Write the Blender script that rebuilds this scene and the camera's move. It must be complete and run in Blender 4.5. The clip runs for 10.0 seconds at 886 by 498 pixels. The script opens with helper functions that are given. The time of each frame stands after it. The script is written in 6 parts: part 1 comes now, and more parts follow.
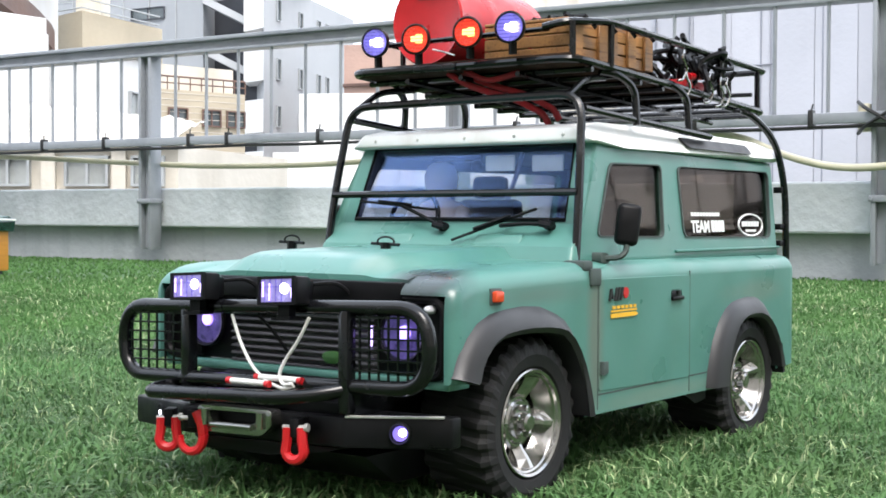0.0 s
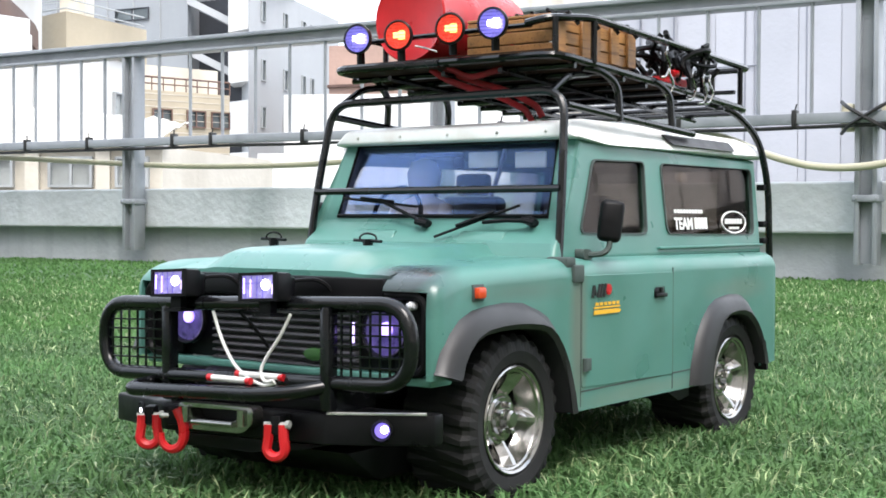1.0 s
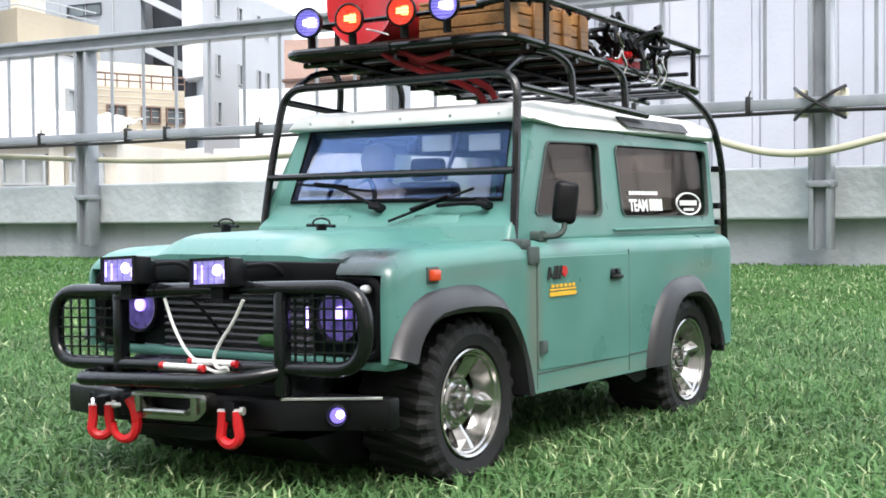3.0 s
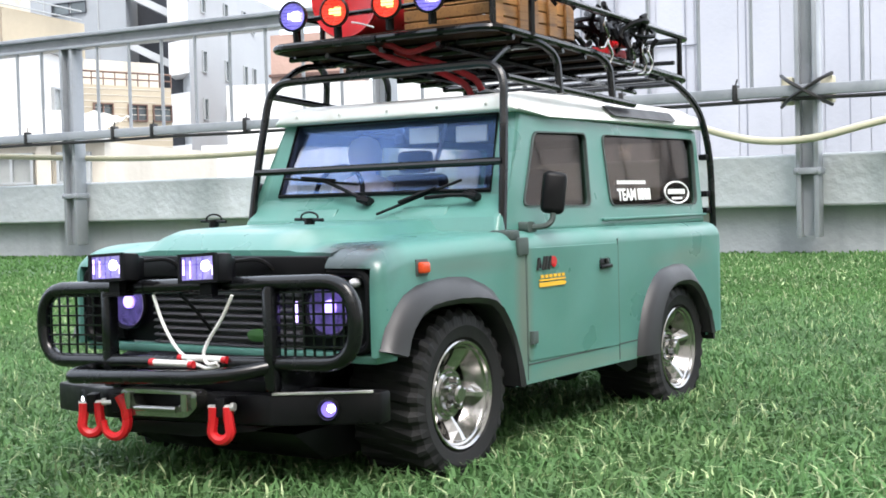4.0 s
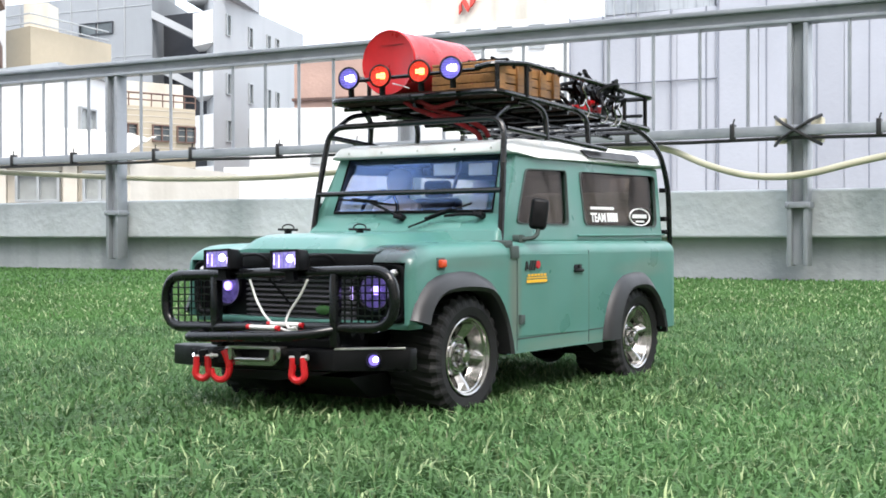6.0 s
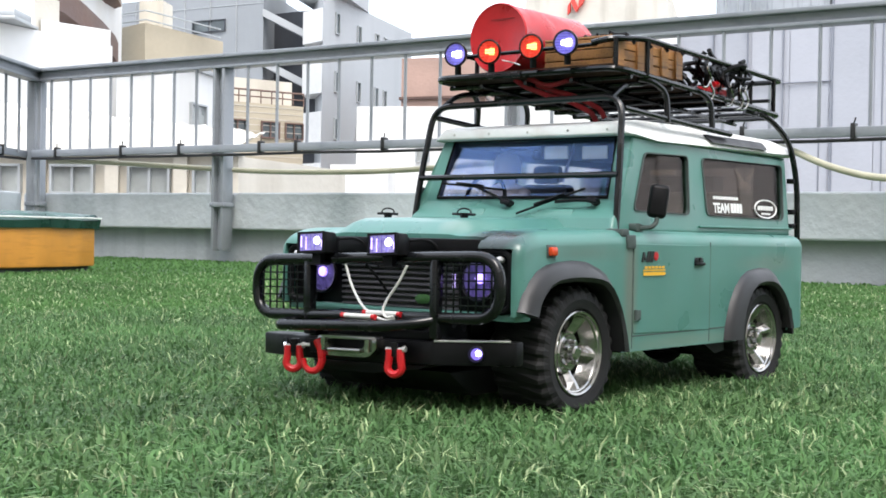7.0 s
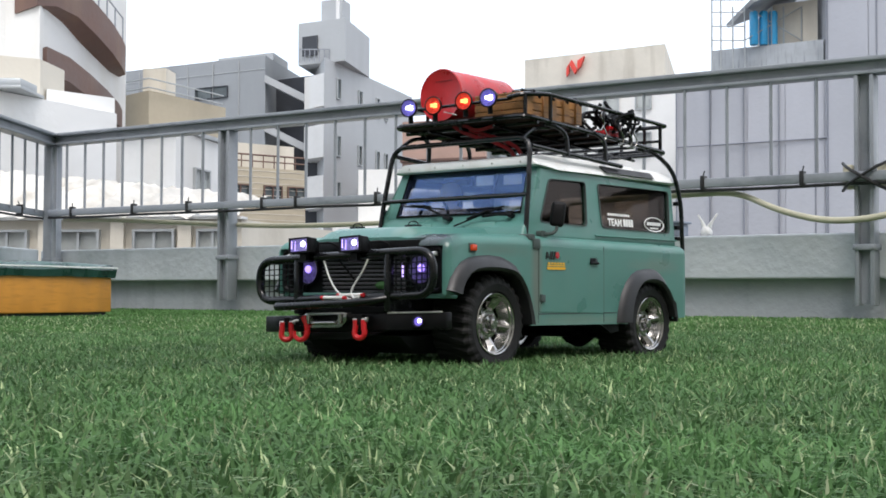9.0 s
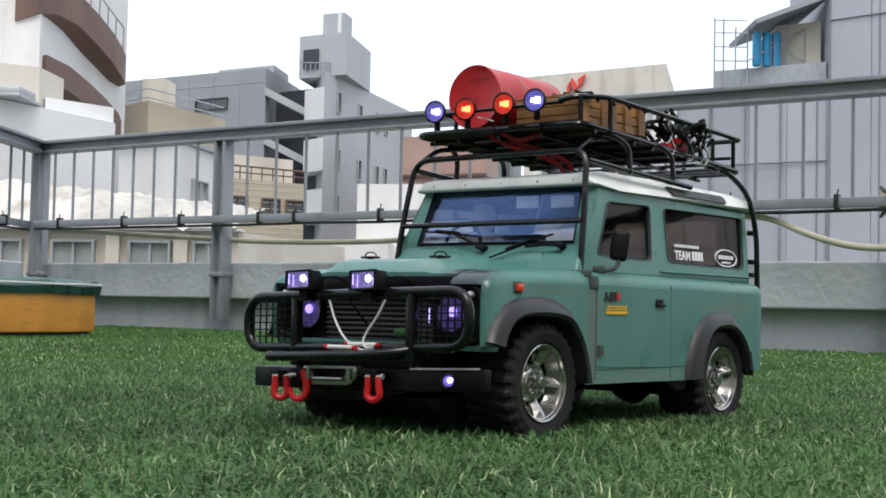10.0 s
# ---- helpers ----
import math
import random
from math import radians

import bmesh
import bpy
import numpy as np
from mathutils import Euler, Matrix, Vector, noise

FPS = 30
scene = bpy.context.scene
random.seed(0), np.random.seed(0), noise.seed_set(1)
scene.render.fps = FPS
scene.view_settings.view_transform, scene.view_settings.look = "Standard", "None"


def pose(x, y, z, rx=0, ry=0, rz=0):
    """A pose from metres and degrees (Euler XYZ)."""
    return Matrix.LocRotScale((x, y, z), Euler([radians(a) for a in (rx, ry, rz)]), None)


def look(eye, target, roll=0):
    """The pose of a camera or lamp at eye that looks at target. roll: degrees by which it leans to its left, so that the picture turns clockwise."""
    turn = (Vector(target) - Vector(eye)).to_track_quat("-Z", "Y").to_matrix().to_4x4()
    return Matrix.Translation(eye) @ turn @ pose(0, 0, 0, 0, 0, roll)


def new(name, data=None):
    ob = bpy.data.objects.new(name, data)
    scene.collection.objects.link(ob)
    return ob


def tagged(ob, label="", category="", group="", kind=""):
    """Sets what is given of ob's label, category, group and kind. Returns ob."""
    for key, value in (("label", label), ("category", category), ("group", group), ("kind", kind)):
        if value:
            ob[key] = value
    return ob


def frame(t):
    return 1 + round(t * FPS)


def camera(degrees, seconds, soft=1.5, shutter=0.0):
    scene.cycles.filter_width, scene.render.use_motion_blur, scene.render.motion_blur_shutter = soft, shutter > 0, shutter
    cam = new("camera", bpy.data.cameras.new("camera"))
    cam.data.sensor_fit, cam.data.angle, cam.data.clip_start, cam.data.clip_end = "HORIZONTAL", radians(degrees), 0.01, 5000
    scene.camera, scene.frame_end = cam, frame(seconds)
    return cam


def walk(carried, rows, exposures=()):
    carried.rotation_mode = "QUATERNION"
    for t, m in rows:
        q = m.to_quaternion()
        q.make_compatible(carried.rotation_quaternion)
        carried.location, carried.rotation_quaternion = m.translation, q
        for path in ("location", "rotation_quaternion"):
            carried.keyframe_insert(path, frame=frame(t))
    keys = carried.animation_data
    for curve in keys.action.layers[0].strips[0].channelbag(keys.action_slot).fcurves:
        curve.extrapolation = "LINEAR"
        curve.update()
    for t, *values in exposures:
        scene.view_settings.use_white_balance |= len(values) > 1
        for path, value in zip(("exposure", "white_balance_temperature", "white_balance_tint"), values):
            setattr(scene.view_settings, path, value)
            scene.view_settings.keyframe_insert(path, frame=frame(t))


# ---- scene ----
# ---- camera ----
def eye_pose(x, y, z, yaw, pitch, roll):
    return pose(x, y, z, 0, 0, yaw) @ pose(0, 0, 0, 90 + pitch) @ pose(0, 0, 0, 0, 0, roll)


PATH = [
    (0, 0.3903, -0.5939, 0.1331, 36.59, -1.39, 0.24),
    (0.5, 0.3906, -0.5937, 0.1315, 36.32, -1.33, 0.25),
    (1, 0.3900, -0.5914, 0.1310, 35.95, -1.34, 0.21),
    (1.5, 0.3913, -0.5915, 0.1294, 35.56, -1.31, 0.20),
    (2, 0.3911, -0.5919, 0.1291, 35.19, -1.39, 0.08),
    (2.5, 0.3895, -0.5891, 0.1275, 34.63, -1.54, -0.07),
    (4, 0.3887, -0.5856, 0.1260, 33.72, -1.95, -1.48),
    (4.5, 0.4018, -0.6091, 0.1252, 34.30, -2.22, -1.18),
    (5, 0.4373, -0.6685, 0.1244, 34.16, -1.39, -0.69),
    (5.2, 0.5063, -0.7721, 0.1264, 34.24, -1.01, -0.46),
    (6.5, 0.5150, -0.7622, 0.1151, 35.02, -0.77, 0.37),
    (7, 0.4791, -0.7248, 0.1110, 38.95, -0.82, 0.97),
    (7.5, 0.4965, -0.6995, 0.0885, 40.18, 0.50, 1.18),
    (8, 0.5740, -0.7782, 0.0807, 39.23, 1.75, 0.63),
    (8.5, 0.6750, -0.9059, 0.0698, 39.27, 1.84, 0.03),
    (9, 0.6740, -0.9049, 0.0685, 39.12, 1.87, 0.18),
    (9.5, 0.5583, -0.8112, 0.0959, 38.94, 2.04, 0.57),
    (10, 0.5292, -0.7639, 0.0882, 39.01, 2.55, 1.19),
]
cam = camera(37.0, 10.0, 1.7)
walk(cam, [(r[0], eye_pose(*r[1:])) for r in PATH],
     [(t, e, 6420, 12) for t, e in ((0.0, 0.98), (4.5, 1.12), (5.0, 1.09), (6.5, 0.88), (7.5, 0.60), (8.2, 0.30), (9.2, 0.14), (10.0, -0.04))])

# ---- world and sun: a bright overcast sky ----
world = bpy.data.worlds.new("sky")
scene.world = world
world.use_nodes = True
wn, wl = world.node_tree.nodes, world.node_tree.links
wn.clear()
sky = wn.new("ShaderNodeTexSky")
sky.sky_type = "NISHITA"
sky.sun_disc = False
sky.sun_elevation, sky.sun_rotation = radians(57), radians(131)
sky.air_density, sky.dust_density, sky.ozone_density = 1.0, 4.0, 1.0
bg_sky = wn.new("ShaderNodeBackground")
bg_sky.inputs["Strength"].default_value = 0.07
cloud = wn.new("ShaderNodeTexNoise")
cloud.inputs["Scale"].default_value = 1.6
cloud.inputs["Detail"].default_value = 4
ramp = wn.new("ShaderNodeValToRGB")
ramp.color_ramp.elements[0].position, ramp.color_ramp.elements[0].color = 0.3, (0.76, 0.87, 1.0, 1)
ramp.color_ramp.elements[1].position, ramp.color_ramp.elements[1].color = 0.62, (0.95, 0.985, 1.0, 1)
bg_cloud = wn.new("ShaderNodeBackground")
bg_cloud.inputs["Strength"].default_value = 1.12
both = wn.new("ShaderNodeAddShader")
wout = wn.new("ShaderNodeOutputWorld")
wl.new(sky.outputs[0], bg_sky.inputs["Color"])
wl.new(cloud.outputs[0], ramp.inputs[0])
wl.new(ramp.outputs[0], bg_cloud.inputs["Color"])
wl.new(bg_sky.outputs[0], both.inputs[0])
wl.new(bg_cloud.outputs[0], both.inputs[1])
wl.new(both.outputs[0], wout.inputs[0])

sun_data = bpy.data.lights.new("sun", "SUN")
sun_data.energy, sun_data.angle, sun_data.color = 1.5, radians(25), (1.0, 0.96, 0.90)
sun = new("sun", sun_data)
sun.matrix_world = look((0.56, -0.48, 1.15), (0, 0, 0))


# ---- materials ----
def mat(name, color, rough=0.6, metal=0.0, vary=0.12, scale=40.0, fine=400.0, bump=0.1, tint=None, streak=None,
        emit=None, strength=0.0, coat=0.0, spec=None, island=0.0, obj_rand=0.0, rough_vary=0.15, smudges=()):
    """Principled surface with large blotches, fine grain, optional streaks and bump."""
    m = bpy.data.materials.new(name)
    m.use_nodes = True
    n, l = m.node_tree.nodes, m.node_tree.links
    b = n["Principled BSDF"]
    tc = n.new("ShaderNodeTexCoord")

    def tex(sc, det, stretch=None):
        t = n.new("ShaderNodeTexNoise")
        t.inputs["Scale"].default_value = sc
        t.inputs["Detail"].default_value = det
        if stretch:
            mp = n.new("ShaderNodeMapping")
            mp.inputs["Scale"].default_value = stretch
            l.new(tc.outputs["Object"], mp.inputs[0])
            l.new(mp.outputs[0], t.inputs["Vector"])
        else:
            l.new(tc.outputs["Object"], t.inputs["Vector"])
        return t.outputs[0]

    def mix(kind, fac, a, c):
        x = n.new("ShaderNodeMix")
        x.data_type, x.blend_type = "RGBA", kind
        if isinstance(fac, float):
            x.inputs[0].default_value = fac
        else:
            l.new(fac, x.inputs[0])
        for slot, v in ((6, a), (7, c)):
            if isinstance(v, tuple):
                x.inputs[slot].default_value = (*v, 1) if len(v) == 3 else v
            else:
                l.new(v, x.inputs[slot])
        return x.outputs[2]

    def spread(v, lo, hi, a=0.0, c=1.0):
        r = n.new("ShaderNodeMapRange")
        l.new(v, r.inputs[0])
        for i, val in enumerate((lo, hi, a, c)):
            r.inputs[i + 1].default_value = val
        return r.outputs[0]

    big, small = tex(scale, 4), tex(fine, 3)
    dark = tuple(c * (1 - 2.2 * vary) for c in color)
    lite = tuple(min(1, c * (1 + 1.6 * vary)) for c in color)
    col = mix("MIX", spread(big, 0.3, 0.7), tint or dark, lite)
    col = mix("MIX", spread(small, 0.3, 0.7, 0.0, 0.5), col, color)
    if streak:
        col = mix("MIX", spread(tex(streak[0], 5, streak[1]), 0.52, 0.72, 0.0, streak[3]), col, streak[2])
    for centre, size, tone, most in smudges:
        mp = n.new("ShaderNodeMapping")
        mp.vector_type = "TEXTURE"
        mp.inputs["Location"].default_value, mp.inputs["Scale"].default_value = centre, size
        l.new(tc.outputs["Object"], mp.inputs[0])
        far = n.new("ShaderNodeVectorMath")
        far.operation = "LENGTH"
        l.new(mp.outputs[0], far.inputs[0])
        jit = n.new("ShaderNodeMath")
        jit.operation = "MULTIPLY_ADD"
        l.new(big, jit.inputs[0])
        jit.inputs[1].default_value = 0.9
        l.new(far.outputs["Value"], jit.inputs[2])
        col = mix("MIX", spread(jit.outputs[0], 1.45, 0.75, 0.0, most), col, tone)
    if island:
        g = n.new("ShaderNodeNewGeometry")
        col = mix("MULTIPLY", 1.0, col, mix("MIX", g.outputs["Random Per Island"], (1 - island,) * 3, (1 + island,) * 3))
    if obj_rand:
        o = n.new("ShaderNodeObjectInfo")
        col = mix("MULTIPLY", 1.0, col, mix("MIX", o.outputs["Random"], (1 - obj_rand,) * 3, (1 + obj_rand,) * 3))
    l.new(col, b.inputs["Base Color"])
    l.new(spread(big, 0.3, 0.7, max(0.02, rough - rough_vary), min(1, rough + rough_vary)), b.inputs["Roughness"])
    b.inputs["Metallic"].default_value = metal
    if spec is not None:
        b.inputs["Specular IOR Level"].default_value = spec
    if coat:
        b.inputs["Coat Weight"].default_value = coat
    if bump:
        bp = n.new("ShaderNodeBump")
        bp.inputs["Strength"].default_value = bump
        bp.inputs["Distance"].default_value = 0.5 / fine
        l.new(small, bp.inputs["Height"])
        l.new(bp.outputs[0], b.inputs["Normal"])
    if emit:
        b.inputs["Emission Color"].default_value = (*emit, 1)
        b.inputs["Emission Strength"].default_value = strength
    return m


def glass(name, color, rough=0.02, clear=0.6, shine_color=(1, 1, 1), gloss=1.0):
    """A thin tinted pane: part see-through, part gloss."""
    m = bpy.data.materials.new(name)
    m.use_nodes = True
    n, l = m.node_tree.nodes, m.node_tree.links
    n.clear()
    out, mixer = n.new("ShaderNodeOutputMaterial"), n.new("ShaderNodeMixShader")
    see, shine = n.new("ShaderNodeBsdfTransparent"), n.new("ShaderNodeBsdfGlossy")
    see.inputs[0].default_value = (*color, 1)
    shine.inputs["Roughness"].default_value = rough
    shine.inputs["Color"].default_value = (*shine_color, 1)
    tc, wave, bp = n.new("ShaderNodeTexCoord"), n.new("ShaderNodeTexNoise"), n.new("ShaderNodeBump")
    wave.inputs["Scale"].default_value = 14.0
    bp.inputs["Strength"].default_value, bp.inputs["Distance"].default_value = 0.10, 0.004
    l.new(tc.outputs["Object"], wave.inputs["Vector"])
    l.new(wave.outputs[0], bp.inputs["Height"])
    l.new(bp.outputs[0], shine.inputs["Normal"])
    fr = n.new("ShaderNodeFresnel")
    fr.inputs[0].default_value = 1.5
    mul = n.new("ShaderNodeMath")
    mul.operation = "MULTIPLY_ADD"
    mul.inputs[1].default_value, mul.inputs[2].default_value = gloss, 1 - clear
    l.new(fr.outputs[0], mul.inputs[0])
    l.new(mul.outputs[0], mixer.inputs[0])
    l.new(see.outputs[0], mixer.inputs[1])
    l.new(shine.outputs[0], mixer.inputs[2])
    l.new(mixer.outputs[0], out.inputs[0])
    return m


M_GREEN = mat("truck_green", (0.075, 0.210, 0.179), 0.38, vary=0.06, scale=25, fine=900, bump=0.04,
              streak=(30, (1, 1, 0.25), (0.14, 0.24, 0.20), 0.18), coat=0.05,
              smudges=[((0.068, -0.171, 0.106), (0.021, 0.026, 0.022), (0.032, 0.043, 0.046), 0.95),
                       ((0.036, -0.166, 0.1125), (0.011, 0.010, 0.008), (0.30, 0.33, 0.28), 0.32), ((0.087, -0.069, 0.080), (0.008, 0.009, 0.050), (0.13, 0.145, 0.12), 0.8),
                       ((0.087, -0.118, 0.100), (0.006, 0.045, 0.007), (0.10, 0.15, 0.13), 0.6), ((0.087, 0.110, 0.092), (0.006, 0.05, 0.008), (0.15, 0.20, 0.17), 0.5),
                       ((0.04, -0.15, 0.1135), (0.05, 0.02, 0.004), (0.16, 0.30, 0.26), 0.4), ((0.087, 0.0, 0.046), (0.006, 0.10, 0.006), (0.17, 0.22, 0.18), 0.5)])
M_WEATHER = mat("worn_grey_green", (0.048, 0.066, 0.062), 0.6, vary=0.2, scale=60, fine=900)
M_WHITE = mat("roof_white", (0.84, 0.85, 0.85), 0.40, vary=0.05, scale=30, fine=700, bump=0.05, streak=(40, (1, 1, 1), (0.5, 0.42, 0.36), 0.4))
M_BLACK = mat("satin_black", (0.006, 0.006, 0.007), 0.42, vary=0.2, scale=60, fine=1500, bump=0.08, spec=0.15)
M_BAR = mat("black_powder_coat", (0.005, 0.0054, 0.0064), 0.20, vary=0.25, scale=90, fine=2500, bump=0.06, spec=0.42)
M_FLARE = mat("grey_plastic", (0.021, 0.021, 0.0235), 0.42, vary=0.12, scale=40, fine=2500, bump=0.1)
M_TYRE = mat("tyre_rubber", (0.013, 0.013, 0.0138), 0.75, spec=0.3, vary=0.3, scale=80, fine=1500, bump=0.2, streak=(60, (1, 1, 1), (0.035, 0.035, 0.033), 0.5))
M_CHROME = mat("satin_chrome", (0.40, 0.39, 0.375), 0.18, 0.96, vary=0.08, scale=120, fine=1500, bump=0.03, rough_vary=0.06)
M_STEEL = mat("bare_steel", (0.55, 0.55, 0.53), 0.38, 0.45, vary=0.15, scale=150, fine=1500)
M_RED = mat("red_enamel", (0.50, 0.011, 0.016), 0.35, vary=0.12, scale=60, fine=900, bump=0.03)
M_REDSTRAP = mat("red_webbing", (0.28, 0.01, 0.015), 0.75, vary=0.2, scale=150, fine=2500, bump=0.3)
M_WOOD = mat("crate_wood", (0.36, 0.17, 0.055), 0.55, vary=0.25, scale=60, fine=1200, bump=0.15,
             streak=(60, (12, 0.7, 12), (0.11, 0.04, 0.012), 0.8), obj_rand=0.25)
M_DECK = mat("dark_deck_board", (0.030, 0.016, 0.009), 0.7, spec=0.1, vary=0.3, scale=60, fine=1200, streak=(60, (12, 0.7, 12), (0.02, 0.013, 0.01), 0.8))
M_WCABLE = mat("white_cable", (0.72, 0.72, 0.70), 0.4, vary=0.06)
M_AMBER = mat("amber_lens", (0.62, 0.065, 0.018), 0.2, vary=0.05, bump=0.0)
M_CLEARL = mat("clear_lens", (0.55, 0.56, 0.6), 0.12, vary=0.05, bump=0.0)
M_YELLOW = mat("yellow_print", (0.75, 0.42, 0.02), 0.5, vary=0.06)
M_PRINT = mat("white_print", (0.85, 0.85, 0.85), 0.5, vary=0.04)
M_PRINTK = mat("black_print", (0.01, 0.01, 0.01), 0.5)
M_BADGE = mat("badge_green", (0.03, 0.10, 0.025), 0.4)
M_SLAT = mat("slat_black", (0.085, 0.083, 0.098), 0.42)
M_SEAT = mat("seat_vinyl", (0.10, 0.10, 0.11), 0.6)
M_DOLL = mat("doll_plastic", (0.80, 0.72, 0.72), 0.6, vary=0.1)
M_GLASS_W = glass("windscreen_glass", (0.90, 0.92, 0.97), 0.02, 0.984, (0.36, 0.56, 1.0), 0.16)
M_GLASS_S = glass("side_glass", (0.36, 0.32, 0.29), 0.03, 0.997, (0.75, 0.70, 0.68), 0.30)
M_GLASS_C = glass("clear_cab_glass", (0.90, 0.91, 0.94), 0.03, 0.995, (0.9, 0.9, 0.95), 0.6)
M_LENS_B = glass("blue_lens_glass", (0.45, 0.42, 0.85), 0.08, 0.9)
M_LENS_R = glass("red_lens_glass", (0.9, 0.12, 0.06), 0.08, 0.9)
M_LENS_C = glass("lamp_glass", (0.80, 0.76, 0.98), 0.12, 0.998, (1, 1, 1), 0.14)
M_REFL_B = mat("blue_reflector", (0.14, 0.12, 0.42), 0.25, 0.6, emit=(0.28, 0.25, 0.85), strength=0.30)
M_REFL_R = mat("red_reflector", (0.5, 0.05, 0.035), 0.25, 0.5, emit=(1.0, 0.07, 0.03), strength=0.32)
M_REFL_V = mat("violet_reflector", (0.26, 0.24, 0.30), 0.38, 0.2, emit=(0.42, 0.28, 0.95), strength=0.03, vary=0.3, scale=240)
M_REFL_F = mat("fog_reflector", (0.25, 0.2, 0.5), 0.25, 0.4, emit=(0.22, 0.14, 0.95), strength=0.5)
M_REFL_S = mat("spot_reflector", (0.20, 0.18, 0.36), 0.2, 0.5, emit=(0.50, 0.44, 1.0), strength=0.26, vary=0.35, scale=260)
M_LINING = mat("cab_lining", (0.060, 0.070, 0.110), 0.6, vary=0.2)
M_LED_W = mat("white_led", (0.9, 0.9, 1.0), 0.3, emit=(0.86, 0.86, 1.0), strength=5.0, vary=0.01)
# violet glow for the headlamp bulbs and for strips that imitate reflections
M_GLOW_V = mat("violet_glow", (0.8, 0.7, 1.0), 0.3, emit=(0.50, 0.36, 1.0), strength=1.5, vary=0.01)
M_LED_O = mat("orange_led", (1.0, 0.5, 0.2), 0.3, emit=(1.0, 0.26, 0.07), strength=4.0, vary=0.01)

M_TURF = mat("turf_backing", (0.050, 0.105, 0.034), 0.85, vary=0.12, scale=9, fine=160, bump=1.0, streak=(60, (1, 1, 1), (0.042, 0.108, 0.030), 0.7))
M_BLADE = mat("turf_blade", (0.101, 0.206, 0.073), 0.6, vary=0.20, scale=5, fine=90, bump=0.0, streak=(9, (1, 1, 1), (0.120, 0.200, 0.078), 0.65), island=0.28, spec=0.25)
M_BLADE_FAR = mat("turf_blade_far", (0.107, 0.216, 0.072), 0.8, vary=0.16, scale=2, fine=20, bump=0.0, island=0.09, spec=0.15)
M_STRAW = mat("turf_straw", (0.32, 0.40, 0.20), 0.6, vary=0.2, scale=8, fine=90, bump=0.0, island=0.4)
def leafy(m, amount):
    """Lets part of the light through a thin blade."""
    n, l = m.node_tree.nodes, m.node_tree.links
    b, out = n["Principled BSDF"], n["Material Output"]
    see, mixer = n.new("ShaderNodeBsdfTranslucent"), n.new("ShaderNodeMixShader")
    l.new(b.inputs["Base Color"].links[0].from_socket, see.inputs["Color"])
    mixer.inputs[0].default_value = amount
    l.new(b.outputs[0], mixer.inputs[1])
    l.new(see.outputs[0], mixer.inputs[2])
    l.new(mixer.outputs[0], out.inputs["Surface"])


leafy(M_BLADE, 0.32)
leafy(M_BLADE_FAR, 0.40)
leafy(M_STRAW, 0.20)
M_CONC = mat("painted_concrete", (0.53, 0.565, 0.595), 0.8, vary=0.08, scale=3, fine=50, bump=0.35,
             streak=(4, (1, 1, 0.35), (0.22, 0.26, 0.27), 0.75))
M_CONC2 = mat("stained_concrete", (0.385, 0.41, 0.435), 0.85, vary=0.08, scale=2.5, fine=50, bump=0.35,
              streak=(9, (1, 1, 0.08), (0.15, 0.17, 0.18), 0.6))
M_RAIL = mat("grey_rail_paint", (0.275, 0.295, 0.325), 0.45, vary=0.1, scale=3, fine=120, bump=0.05, streak=(14, (1, 1, 1), (0.11, 0.13, 0.15), 0.5))
M_HOSE = mat("cream_hose", (0.46, 0.44, 0.33), 0.5, vary=0.1, scale=8, fine=200)
M_TIE = mat("black_tie", (0.015, 0.015, 0.016), 0.5)
M_TARP = mat("green_tarp", (0.012, 0.06, 0.045), 0.3, vary=0.3, scale=6, fine=90, bump=0.2)
M_CRATEO = mat("orange_box_board", (0.62, 0.27, 0.035), 0.5, vary=0.1, scale=4, fine=120, streak=(14, (0.3, 0.3, 5), (0.42, 0.17, 0.02), 0.5))
M_FOAM = mat("foam_pad", (0.58, 0.54, 0.40), 0.8, vary=0.15, scale=12, fine=150)
M_BWHITE = mat("white_plaster", (0.72, 0.72, 0.705), 0.8, vary=0.06, scale=0.25, fine=4, bump=0.1, streak=(0.6, (1, 1, 0.15), (0.62, 0.59, 0.53), 0.6))
M_BCREAM = mat("cream_plaster", (0.60, 0.56, 0.48), 0.8, vary=0.07, scale=0.3, fine=4, bump=0.1, streak=(0.6, (1, 1, 0.15), (0.31, 0.27, 0.21), 0.55))
M_BBEIGE = mat("beige_tile", (0.43, 0.375, 0.28), 0.75, vary=0.08, scale=0.3, fine=5, bump=0.1, streak=(0.5, (1, 1, 0.2), (0.36, 0.315, 0.235), 0.5))
# two greys put the office block's shaded and sunlit faces into colour
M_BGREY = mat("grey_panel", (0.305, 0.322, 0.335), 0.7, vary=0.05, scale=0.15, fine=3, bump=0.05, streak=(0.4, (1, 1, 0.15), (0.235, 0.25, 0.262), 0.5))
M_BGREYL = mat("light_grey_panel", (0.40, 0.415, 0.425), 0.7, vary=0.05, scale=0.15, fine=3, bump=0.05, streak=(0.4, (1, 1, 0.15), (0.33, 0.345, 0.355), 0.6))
# near-black; on the stair core and tower door it paints in recess shade
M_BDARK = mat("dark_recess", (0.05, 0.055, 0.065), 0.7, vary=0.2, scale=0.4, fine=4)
M_BPINK = mat("pink_brick", (0.40, 0.27, 0.22), 0.8, vary=0.1, scale=0.4, fine=5, bump=0.2)
M_BROWN = mat("brown_copper_band", (0.13, 0.075, 0.06), 0.55, vary=0.15, scale=0.5, fine=5, streak=(0.8, (1, 1, 0.3), (0.22, 0.13, 0.08), 0.5))
